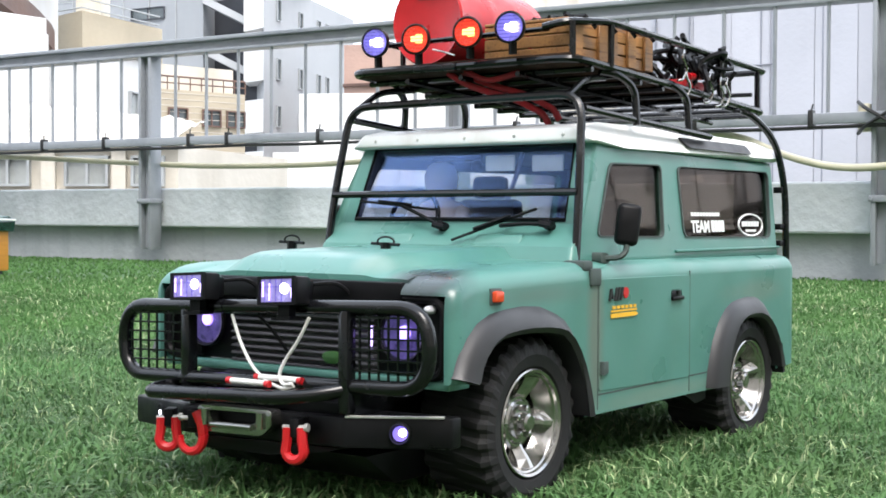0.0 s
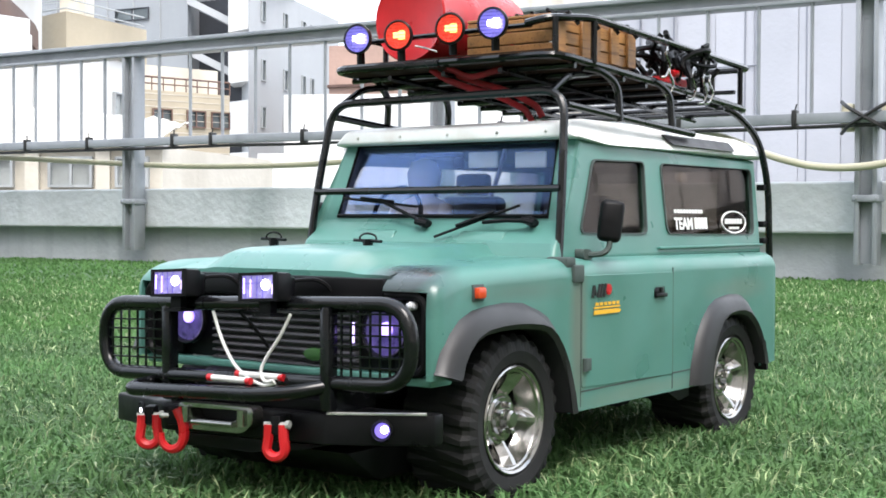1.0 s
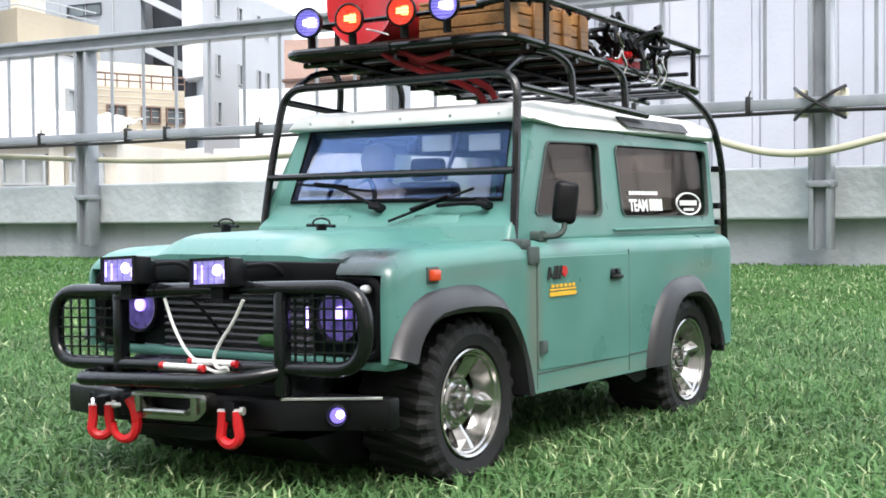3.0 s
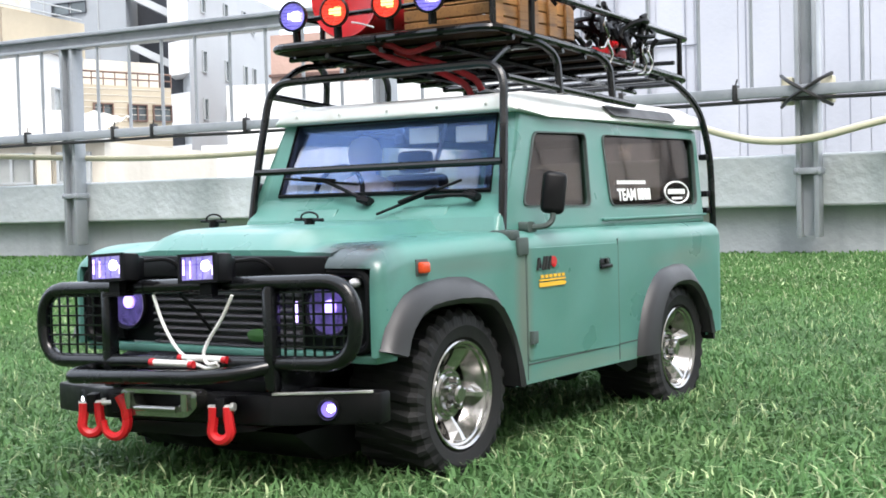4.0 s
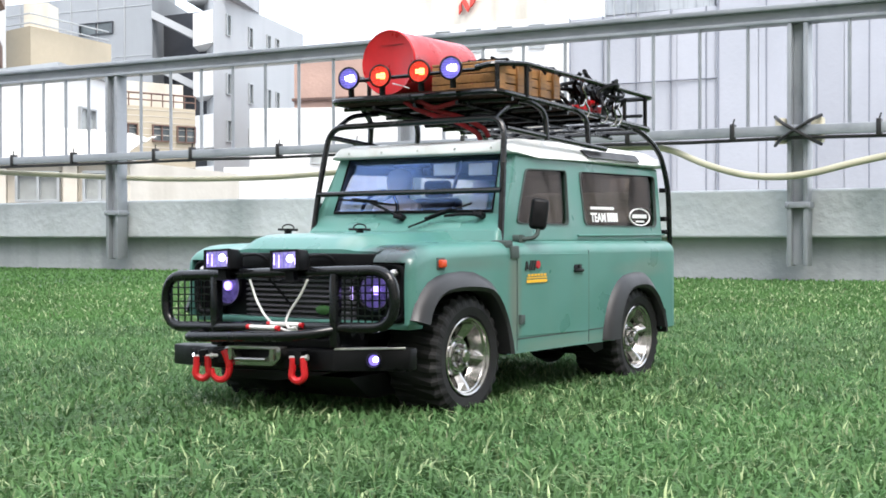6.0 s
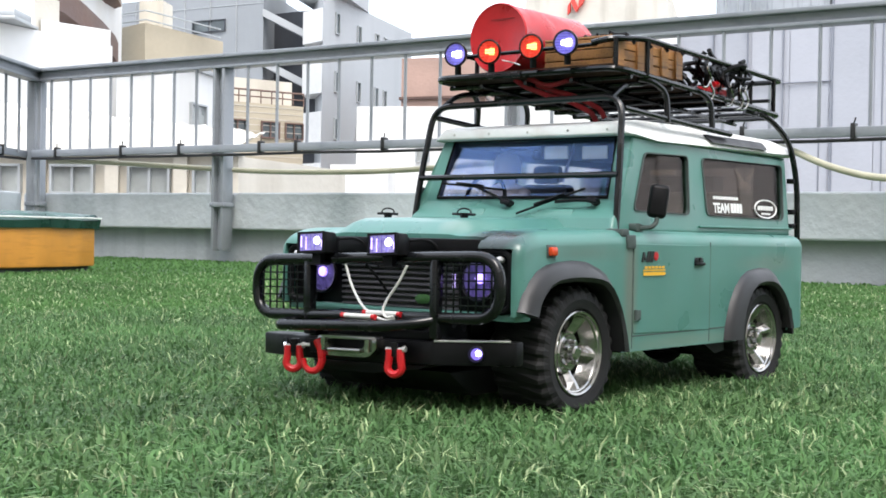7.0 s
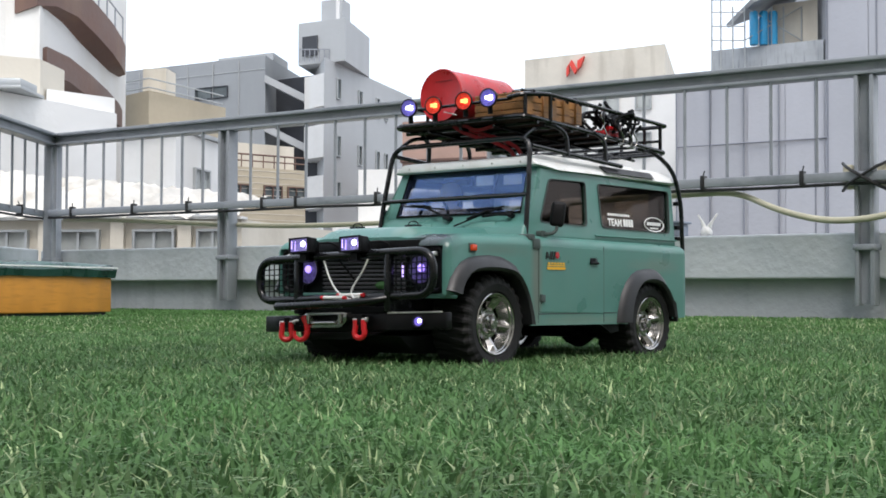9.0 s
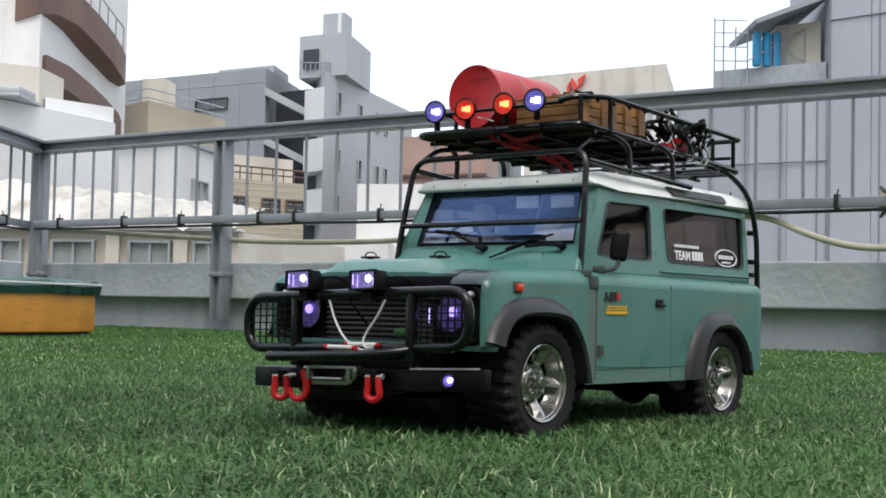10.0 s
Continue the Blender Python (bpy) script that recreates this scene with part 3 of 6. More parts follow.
for i in range(7):
    box(bm, (-4.3 + i * 0.13) * K, (-4.3 + i * 0.13) * K + 0.05, 24.5 * K, 24.5 * K + 0.05, 5.97 * K, 6.3 * K)
box(bm, -4.3 * K, -3.5 * K, 24.48 * K, 24.48 * K + 0.06, 6.3 * K, 6.33 * K)
lay("stair_rail", bm, M_RAIL, g)
bm = B()
tube(bm, [(-3.3 * K, 24.6 * K, 6.6 * K), (-3.3 * K, 24.6 * K, 7.75 * K)], 0.12, 6)
lay("vent_pipe", bm, M_BWHITE, g)

for z in (5.9, 4.5, 3.1, 1.7, 0.3):
    lay("panel_joint", box(B(), 0, 5.19 * K, -0.02, 0.0, (z - 0.012) * K, (z + 0.012) * K, m=pose(-10.10 * K, 27 * K, 0, 0, 0, math.degrees(math.atan2(-2.0, 4.79)))), M_BGREYL, g)
for i in range(1, 6):
    t = i / 6
    x, y = -10.10 + 4.79 * t, 27 - 2.0 * t
    lay("panel_joint", box(B(), x * K - 0.02, x * K + 0.02, y * K - 0.05, y * K, -2 * K, 6.2 * K), M_BGREYL, g)

# big white building with curved brown bands
g = house("white_apartment_tower", "tall white plastered building with curved brown balcony bands")
block(g, "wall", [(-18.0, 15.2), (-7.05, 14.2), (-6.52, 14.25), (-6.3, 17.3), (-17, 20)], -20, 7.6, M_BWHITE)
block(g, "corner_column", [(-7.02, 14.12), (-6.5, 14.15), (-6.5, 14.24), (-7.02, 14.19)], 2.3, 7.6, M_BWHITE)
pane(g, (-18.0, 15.2), (-7.05, 14.2), 0.967, 0.16, 3.95, 4.34, M_PANE)
pane(g, (-18.0, 15.2), (-7.05, 14.2), 0.965, 0.16, 5.4, 5.8, M_PANE)
bm = B()
tube(bm, [(-7.99 * K, 14.2 * K, 2.8 * K), (-7.99 * K, 14.2 * K, 4.95 * K)], 0.04, 6)
lay("drain_pipe", bm, M_SEAM, g, "thin dark drain pipe")
for z in (4.6, 3.35):
    for x in (-7.62, -7.40):
        bm = B()
        box(bm, (x - 0.05) * K, (x + 0.05) * K, 13.98 * K, 14.2 * K, (z - 0.03) * K, (z + 0.03) * K, 0.02)
        lay("vent_hood", bm, M_FRAME, g, "dark vent hood")


def band(h, pts, tall, wide, label):
    bm = B()
    rows = []
    for (x, y, z) in pts:
        rows.append([bm.verts.new((vx * K, y * K, vz * K)) for vx, vz in ((x, z), (x, z - tall), (x + wide, z - tall * 1.25), (x + wide, z - 0.1))])
    for a, b2 in zip(rows, rows[1:]):
        for j in range(4):
            bm.faces.new((a[j], a[(j + 1) % 4], b2[(j + 1) % 4], b2[j]))
    bm.faces.new(rows[0])
    bm.faces.new(rows[-1][::-1])
    return lay("balcony_band", bm, M_BROWN, h, label)


band(g, [(-6.52, 14.1, 4.72), (-6.35, 14.4, 4.80), (-6.22, 14.9, 4.78), (-6.13, 15.5, 4.62), (-6.10, 16.1, 4.48), (-6.12, 16.6, 4.35), (-6.2, 17.0, 4.3)], 0.55, -0.35, "curved brown metal band")
band(g, [(-6.45, 14.3, 3.55), (-6.3, 14.8, 3.50), (-6.2, 15.4, 3.36), (-6.15, 16.0, 3.22), (-6.16, 16.6, 3.10), (-6.25, 17.0, 3.05)], 0.42, -0.35, "curved brown metal band")
bm = B()
for i in range(5):
    x, y = -6.15 + 0.01 * i, 15.2 + i * 0.35
    tube(bm, [(x * K, y * K, (4.65 - 0.08 * i) * K), (x * K, y * K, (5.05 - 0.08 * i) * K)], 0.03, 5)
tube(bm, [(-6.15 * K, 15.2 * K, 5.05 * K), (-6.11 * K, 16.6 * K, 4.73 * K)], 0.03, 5)
lay("roof_rail", bm, M_RAIL, g)
block(g, "podium", [(-11, 12.6), (-6.36, 12.0), (-5.2, 13.9), (-6.0, 15.0), (-11, 14.3)], -20, 2.36, M_BWHITE)
block(g, "roof_room", [(-6.7, 12.9), (-6.05, 13.2), (-6.0, 13.9), (-6.7, 13.9)], 2.365, 3.05, M_BCREAM)
block(g, "roof_box", [(-6.0, 13.3), (-5.25, 13.95), (-5.6, 14.2), (-6.0, 14.0)], 2.365, 2.62, M_BWHITE)
bm = B()
box(bm, -6.35 * K, -5.85 * K, 12.2 * K, 12.9 * K, 2.37 * K, 2.42 * K, 0.02)
box(bm, -6.3 * K, -5.9 * K, 12.3 * K, 12.8 * K, 2.425 * K, 2.55 * K, 0.05)
lay("roof_fan_unit", bm, M_FRAME, g, "grey fan unit")
for i, (x, y) in enumerate(((-10.2, 12.5), (-9.1, 12.36), (-8.0, 12.2), (-7.1, 12.1))):
    pane(g, (-11, 12.6), (-6.36, 12.0), 0.12 + 0.235 * i, 0.5, 1.1, 1.7, M_PANEL, 1)

# low cream house just below, with draped sheeting
g = house("low_cream_house", "low cream house with sliding windows and draped white sheeting")
block(g, "wall", [(-7.5, 8.6), (-1.9, 8.0), (-1.2, 9.8), (-7.2, 10.6)], -20, 0.19, M_BCREAM)
block(g, "eave_board", [(-7.52, 8.52), (-1.88, 7.92), (-1.86, 8.05), (-7.50, 8.65)], 0.192, 0.215, M_BWHITE)
for t, w in ((0.30, 0.42), (0.46, 0.42), (0.615, 0.36), (0.735, 0.36), (0.86, 0.34), (0.955, 0.24)):
    pane(g, (-7.5, 8.6), (-1.9, 8.0), t, w, -0.15, 0.08, M_PANEL, 1)
for t in (0.38, 0.54, 0.68, 0.80, 0.91):
    x, y = -7.5 + 5.6 * t, 8.58 - 0.6 * t
    block(g, "pilaster", [(x - 0.06, y - 0.02), (x + 0.06, y - 0.03), (x + 0.06, y + 0.10), (x - 0.06, y + 0.10)], -3.0, 0.188, M_BCREAM)
bm = B()
nx, ny = 120, 10
rng = random.Random(3)
grid = []
for i in range(nx + 1):
    x = -7.5 + 5.6 * i / nx
    fold = 0.10 * math.sin(i * 0.9) + 0.09 * math.sin(i * 0.61 + 1) + rng.uniform(-0.05, 0.05)
    row = []
    for j in range(ny + 1):
        t = j / ny
        y = 7.9 - 0.107 * (x + 1.9) + 1.2 * t
        z = rng.uniform(-0.02, 0.02) + 0.22 + (0.60 - 0.11 * max(0, x + 4.6)) * t ** 0.8 + fold * (0.12 + t * (1 - t) * 1.6) * 0.7
        row.append(bm.verts.new((x * K, y * K, z * K)))
    grid.append(row)
for i in range(nx):
    for j in range(ny):
        bm.faces.new((grid[i][j], grid[i + 1][j], grid[i + 1][j + 1], grid[i][j + 1]))
lay("draped_sheet", bm, M_DRAPE, g, "rumpled off-white sheeting", True)

g = house("white_cube_house", "plain white plastered cube house with a thin cornice")
block(g, "wall", [(-4.43, 12.0), (-3.56, 11.5), (-3.30, 12.6), (-4.3, 13.2)], -20, 1.66, M_BWHITE)
block(g, "cornice", [(-4.49, 11.97), (-3.55, 11.43), (-3.24, 12.62), (-4.3, 13.26)], 1.665, 1.72, M_FRAME)
pane(g, (-3.56, 11.5), (-3.30, 12.6), 0.55, 0.35, 0.75, 1.2, M_PANEL, 1)

g = house("beige_tank_house", "beige block with a cream water tank on its roof")
block(g, "wall", [(-6.7, 18.1), (-5.93, 17.5), (-4.9, 19.2), (-5.8, 20)], -20, 3.56, M_BBEIGE)
block(g, "water_tank", [(-6.22, 18.0), (-5.75, 17.95), (-5.7, 18.4), (-6.2, 18.5)], 3.565, 4.12, M_BCREAM, "cream water tank")
for z in (3.6, 3.78):
    bm = B()
    tube(bm, [(-6.75 * K, 17.95 * K, z * K), (-5.9 * K, 17.4 * K, z * K), (-4.9 * K, 19.0 * K, z * K)], 0.035, 5)
    lay("roof_rail", bm, M_FRAME, g)

g = house("beige_tiled_house", "beige tiled house with a roof terrace behind brown railings")
block(g, "wall", [(-4.75, 15.8), (-2.84, 16.9), (-3.4, 18.8), (-5.0, 17.8)], -20, 1.86, M_BBEIGE)
block(g, "roof_room", [(-4.6, 16.25), (-3.1, 17.15), (-3.5, 18.6), (-4.9, 17.8)], 1.865, 2.36, M_BCREAM)
bm = B()
for i in range(12):
    t = i / 11
    x, y = -4.74 + 1.9 * t, 15.82 + 1.09 * t
    box(bm, x * K - 0.02, x * K + 0.02, y * K - 0.02, y * K + 0.02, 1.86 * K, 2.1 * K)
tube(bm, [(-4.74 * K, 15.82 * K, 2.1 * K), (-2.84 * K, 16.91 * K, 2.1 * K)], 0.04, 5)
tube(bm, [(-4.74 * K, 15.82 * K, 1.98 * K), (-2.84 * K, 16.91 * K, 1.98 * K)], 0.03, 5)
lay("roof_rail", bm, M_BROWN, g, "thin brown railing")
for i in range(26):
    z = 1.80 - i * 0.115
    lay("tile_joint", box(B(), 0.0, 2.204 * K, -0.012, 0.0, (z - 0.006) * K, (z + 0.006) * K, m=pose(-4.75 * K, 15.8 * K, 0, 0, 0, math.degrees(math.atan2(1.1, 1.91)))), M_BCREAM, g)
for z in (1.24, 0.42):
    for t in (0.16, 0.45, 0.72, 0.92):
        pane(g, (-4.75, 15.8), (-2.84, 16.9), t, 0.3, z, z + 0.27, M_PANE, 1, M_BROWN)

# pink house, pale blocks in the middle distance
g = house("pink_brick_house", "pink brick house with a dark cornice")
block(g, "wall", [(-1.5, 23.6), (0.6, 23.0), (1.0, 25), (-1.2, 25.6)], -20, 4.1, M_BPINK)
block(g, "cornice", [(-1.56, 23.55), (0.62, 22.9), (1.0, 25), (-1.2, 25.6)], 3.0, 3.07, M_BROWN)
g = house("white_low_block", "low white plastered block with a flat roof")
block(g, "wall", [(-1.95, 17.6), (2.4, 17.0), (2.6, 19.4), (-1.8, 20)], -20, 1.98, M_BWHITE)
block(g, "annex", [(-2.3, 16.6), (-1.25, 16.4), (-1.2, 17.5), (-2.2, 17.55)], -20, 0.75, M_BWHITE)
pane(g, (-1.95, 17.6), (2.4, 17.0), 0.29, 0.22, 0.9, 1.25, M_PANEL)
g = house("white_window_block", "white block with rows of grey shuttered windows")
block(g, "wall", [(1.6, 20.6), (4.5, 19.4), (5.2, 22), (2.2, 23)], -20, 4.3, M_BWHITE)
for z in (0.5, 1.55, 2.6, 3.65):
    for t in (0.12, 0.34, 0.56, 0.78):
        pane(g, (1.6, 20.6), (4.5, 19.4), t, 0.30, z, z + 0.5, M_PANEL)
block(g, "roof_unit", [(3.0, 17.9), (4.0, 17.6), (4.1, 18.5), (3.1, 18.8)], -20, 1.75, M_BCREAM)
bm = B()
for i in range(14):
    box(bm, 3.25 * K, 3.5 * K, 17.72 * K - 0.4, 17.72 * K - 0.3, (0.55 + 0.055 * i) * K, (0.575 + 0.055 * i) * K)
lay("louvre", bm, M_SEAM, g, "dark louvred vent")
g = house("far_white_hall", "distant pale hall with a red angular sign mark")
block(g, "wall", [(3.04, 45), (9.18, 42), (11.6, 50), (5, 53)], -20, 11.42, M_BCREAM)
bm = B()
m = pose(3.45 * K + 3.4, 44.75 * K - 1.66, 10.25 * K, 0, 0, -26)
for poly in ([(0, 0.1), (0.28, 0.5), (0.28, 1.45), (0, 1.0)], [(0.30, 1.45), (0.9, 0.3), (1.15, 0.75), (0.55, 1.9)], [(1.2, 0.75), (1.2, 1.7), (1.95, 2.15), (1.6, 1.2)]):
    prism(bm, poly, "y", -0.4, -0.05)
bm.transform(m)
lay("sign_mark", bm, M_LOGO, g, "plain red angular sign mark")

# sheeted building site
g = house("sheeted_building", "building wrapped in pale grey site sheeting with dark seams")
block(g, "wall", [(3.75, 16.2), (5.95, 15.12), (9.0, 13.2), (10.5, 18), (5.0, 20)], -20, 3.45, M_SHEET)
block(g, "upper_floor", [(4.3, 15.9), (5.93, 15.15), (6.4, 17), (5, 18)], 3.455, 3.92, M_CONC2, "raw concrete upper floor")
block(g, "tall_part", [(5.94, 15.06), (9.1, 13.05), (10.6, 18), (6.5, 18.5)], -20, 8.5, M_SHEET)
def sheets(p, q, n, levels):
    """Separate sheets hung side by side on the face p-q, a little proud of it and of each other."""
    a, b2 = Vector((*p, 0)) * K, Vector((*q, 0)) * K
    d = (b2 - a) / n
    out = Vector((d.y, -d.x, 0)).normalized()
    rg = random.Random(9)
    for i in range(n):
        for z0, z1 in zip(levels, levels[1:]):
            bm = B()
            o = out * (0.03 + 0.012 * rg.random())
            cols = 5
            lo = [bm.verts.new(a + d * (i + 0.01 + 0.98 * c / cols) + o + out * (0.004 * math.sin(c * 2.1 + i)) + Vector((0, 0, z0 * K + 0.02))) for c in range(cols + 1)]
            hi = [bm.verts.new(v.co + Vector((0, 0, (z1 - z0) * K - 0.04)) - out * 0.012) for v in lo]
            lo2, hi2 = [bm.verts.new(v.co - out * 0.02) for v in lo], [bm.verts.new(v.co - out * 0.02) for v in hi]
            for c in range(cols):
                bm.faces.new((lo[c], lo[c + 1], hi[c + 1], hi[c]))
                bm.faces.new((hi2[c], hi2[c + 1], lo2[c + 1], lo2[c]))
                bm.faces.new((hi[c], hi[c + 1], hi2[c + 1], hi2[c]))
                bm.faces.new((lo2[c], lo2[c + 1], lo[c + 1], lo[c]))
            bm.faces.new((lo[0], hi[0], hi2[0], lo2[0]))
            bm.faces.new((lo[-1], lo2[-1], hi2[-1], hi[-1]))
            lay("sheet", bm, M_SHEET, g)


sheets((3.75, 16.2), (5.93, 15.13), 4, (-2.0, 2.2, 3.44))
sheets((5.95, 15.05), (9.1, 13.05), 6, (-2.0, 4.6, 8.48))
for i in range(10):
    t = i / 9
    if i < 5:
        x, y, top = 3.75 + 2.2 * i / 4.3, 16.15 - 1.03 * i / 4.3, 3.46
    else:
        x, y, top = 5.95 + 3.1 * (i - 5) / 5, 15.05 - 1.97 * (i - 5) / 5, 8.5
    bm = B()
    tube(bm, [(x * K, y * K - 0.03, -3), (x * K, y * K - 0.03, top * K)], 0.028, 6)
    lay("seam", bm, M_HEM, g, "grey lacing seam")
for z in (2.2, 4.6):
    bm = B()
    if z < 3:
        tube(bm, [(3.75 * K, 16.12 * K, z * K), (5.95 * K, 15.09 * K, z * K)], 0.025, 5)
    else:
        tube(bm, [(5.94 * K, 15.03 * K, z * K), (9.1 * K, 13.02 * K, z * K)], 0.025, 5)
    lay("hem", bm, M_HEM, g)
for i, x in enumerate((4.92, 5.08, 5.24)):
    bm = B()
    lathe(bm, [(3.93 * K, 0.14), (3.95 * K, 0.16), (4.5 * K, 0.16), (4.53 * K, 0.12)], (x * K, 15.55 * K, 0), "z", 14)
    lay("drum", bm, M_BLUE, g, "blue drum", True)
bm = B()
prism(bm, [(4.75 * K, 4.62 * K), (5.95 * K, 5.12 * K), (5.95 * K, 5.02 * K), (4.78 * K, 4.55 * K)], "y", 15.1 * K, 16.6 * K)
lay("shed_roof", bm, M_BGREY, g, "dark lean-to roof")
block(g, "shed_wall", [(5.3, 15.7), (5.93, 15.4), (5.95, 16.5), (5.3, 16.6)], 3.925, 4.7, M_BCREAM)
for x in (4.2, 4.35, 4.55, 4.75, 5.2, 5.4, 5.7):
    lay("scaffold_pole", tube(B(), [(x * K, 15.5 * K, 3.2 * K), (x * K, 15.5 * K, (4.75 if x < 4.5 else 4.6) * K)], 0.03, 5), M_FRAME, g)
for x0, z0, x1, z1 in ((4.2, 4.0, 4.75, 4.0), (4.2, 4.25, 4.75, 4.25), (4.2, 4.5, 4.75, 4.5), (4.2, 4.72, 4.75, 4.72), (4.75, 4.0, 5.7, 4.6), (4.75, 4.6, 5.7, 4.0)):
    lay("scaffold_bar", tube(B(), [(x0 * K, 15.5 * K, z0 * K), (x1 * K, 15.5 * K, z1 * K)], 0.025, 5), M_FRAME, g)
# ---- the model truck ----
truck = thing("model_truck", (0, 0, GZ), "green scale-model off-road truck with a white roof, standing on turf", "model truck")
FA, RA, HF, HR = -0.1187, 0.1055, 0.0452, 0.0418  # axles: place along the truck, hub heights


def rounded(pts, r, n=4):
    """Rounds the corners of a closed plan polygon."""
    out = []
    k = len(pts)
    for i in range(k):
        a, b, c = Vector(pts[i - 1]), Vector(pts[i]), Vector(pts[(i + 1) % k])
        q = min(r, (a - b).length * 0.45, (c - b).length * 0.45)
        p0, p1 = b + (a - b).normalized() * q, b + (c - b).normalized() * q
        out += [tuple(p0.lerp(b, t).lerp(b.lerp(p1, t), t)) for t in [j / n for j in range(n + 1)]]
    return out


F_OPEN = [(-0.1615, 0.040), (-0.1610, 0.0670), (-0.1575, 0.0780), (-0.148, 0.0862), (-0.130, 0.0880), (-0.108, 0.0870), (-0.096, 0.0840), (-0.0865, 0.0725), (-0.0805, 0.0585), (-0.0765, 0.040)]
R_OPEN = [(0.0665, 0.039), (0.0685, 0.058), (0.0735, 0.068), (0.083, 0.0775), (0.095, 0.0805), (0.115, 0.080), (0.128, 0.0735), (0.137, 0.064), (0.1445, 0.050), (0.146, 0.039)]
def soften(pts, times=1):
    for _ in range(times):
        out = [pts[0]]
        for a, b in zip(pts, pts[1:]):
            out += [(a[0] * 0.75 + b[0] * 0.25, a[1] * 0.75 + b[1] * 0.25), (a[0] * 0.25 + b[0] * 0.75, a[1] * 0.25 + b[1] * 0.75)]
        pts = out + [pts[-1]]
    return pts


F_OPEN = soften([(-0.0785 + (y + 0.0765) * 1.05, z - (0.0022 if z > 0.05 else 0)) for y, z in F_OPEN])
R_OPEN = soften([(0.0650 + (y - 0.0665) * 0.955, z - (0.0014 if z > 0.05 else 0)) for y, z in R_OPEN])
# lower body: one rounded solid, cut out for wheels, cabin, grille and chin
def body_solid():
    """Sections from nose to tail, each with rounded shoulders: (y, half width, top, bottom)."""
    rows = [(-0.1782, 0.0815, 0.1015, 0.0672), (-0.1776, 0.0842, 0.1036, 0.0672), (-0.1758, 0.0862, 0.1056, 0.0672), (-0.1725, 0.0871, 0.1074, 0.0672),
            (-0.1680, 0.0872, 0.1091, 0.0672), (-0.1630, 0.0872, 0.1103, 0.0672), (-0.1560, 0.0872, 0.1111, 0.0672), (-0.1300, 0.0872, 0.1117, 0.0672),
            (-0.0808, 0.0872, 0.1127, 0.0672), (-0.0783, 0.0872, 0.1127, 0.0432), (-0.02, 0.0872, 0.1125, 0.0429), (0.066, 0.0872, 0.1120, 0.0422),
            (0.1600, 0.0872, 0.1114, 0.0464), (0.1650, 0.0868, 0.1108, 0.0466), (0.1675, 0.0855, 0.1096, 0.0467), (0.1682, 0.0838, 0.1080, 0.0468)]
    bm = B()
    rings = []
    for y, hw, top, low in rows:
        r = 0.0085
        arc = [(hw - r + r * math.cos(radians(a)), top - r + r * math.sin(radians(a))) for a in range(0, 91, 15)]
        sec = [(-hw, low), (hw, low)] + arc + [(-x, z) for x, z in arc[::-1]]
        rings.append([bm.verts.new((x, y, z)) for x, z in sec])
    k = len(rings[0])
    for u, v in zip(rings, rings[1:]):
        for j in range(k):
            bm.faces.new((u[j], u[(j + 1) % k], v[(j + 1) % k], v[j]))
    bm.faces.new(rings[0])
    bm.faces.new(rings[-1][::-1])
    return bm


lb = body_solid()
cuts = []
for s in (-1, 1):
    cuts.append(prism(B(), F_OPEN, "x", 0.046 * s, 0.1 * s))
    cuts.append(prism(B(), R_OPEN, "x", 0.046 * s, 0.1 * s))
cuts.append(box(B(), -0.0822, 0.0822, -0.2, -0.1665, 0.0600, 0.1018))
cuts.append(box(B(), -0.0605, 0.0605, -0.2100, -0.072, 0.066, 0.13))
cuts.append(box(B(), -0.072, 0.072, -0.058, 0.158, 0.058, 0.13))
shell = carve("body", lb, cuts)
shell.materials.clear()
shell.materials.append(M_GREEN)
shell.materials.append(M_BLACK)
for f in shell.polygons:
    c = f.center
    if abs(c.x) < 0.0838 and c.z < 0.104 and -0.1664 < c.y < 0.155:
        f.material_index = 1
body = part("body", shell, M_GREEN, truck, "matt green lower body with weathered seams")


even(body)

# wheel arches: raised grey flares following each opening
def flare(opening, s, lo, nose):
    bm = B()
    inner = [(p[0], max(p[1], 0.0668) if p[0] < -0.15 else p[1]) for p in opening if p[1] > (0.058 if p[0] < -0.15 else lo)]
    cy = sum(p[0] for p in inner) / len(inner)
    rings = []
    first, last = inner[0][0], inner[-1][0]
    for y, z in inner:
        d = Vector((y - cy, max(0, z - 0.060) * 1.9)).normalized()
        o = Vector((y, z))
        k = (y - first) / (last - first)
        e = o + d * (0.0108 + nose * max(0, 1 - k / 0.35) ** 1.5 - 0.0078 * max(0, (k - 0.55) / 0.45))
        f = o + d * 0.0015
        rings.append([bm.verts.new((x * s, q.x, q.y)) for x, q in ((0.0862, e), (0.0895, e - d * 0.0012), (0.0922, e - d * 0.0050), (0.0930, f), (0.0912, o - d * 0.0008), (0.080, o - d * 0.0008))])
    for a, b in zip(rings, rings[1:]):
        for j in range(5):
            bm.faces.new((a[j], a[j + 1], b[j + 1], b[j]))
    bm.faces.new(rings[0])
    bm.faces.new(rings[-1][::-1])
    return bm


for s in (1, -1):
    part("wheel_arch", flare(F_OPEN, s, 0.043, 0.0010), M_FLARE, truck, "grey plastic wheel arch", True)
    part("wheel_arch", flare(R_OPEN, s, 0.042, 0.0080), M_FLARE, truck, "grey plastic wheel arch", True)
    bm = B()
    prism(bm, [(0.1385, 0.062), (0.1425, 0.060), (0.1465, 0.0435), (0.1440, 0.0430)], "x", 0.068 * s, 0.0905 * s)
    part("mud_flap", bm, M_TYRE, truck, "black rubber mud flap")

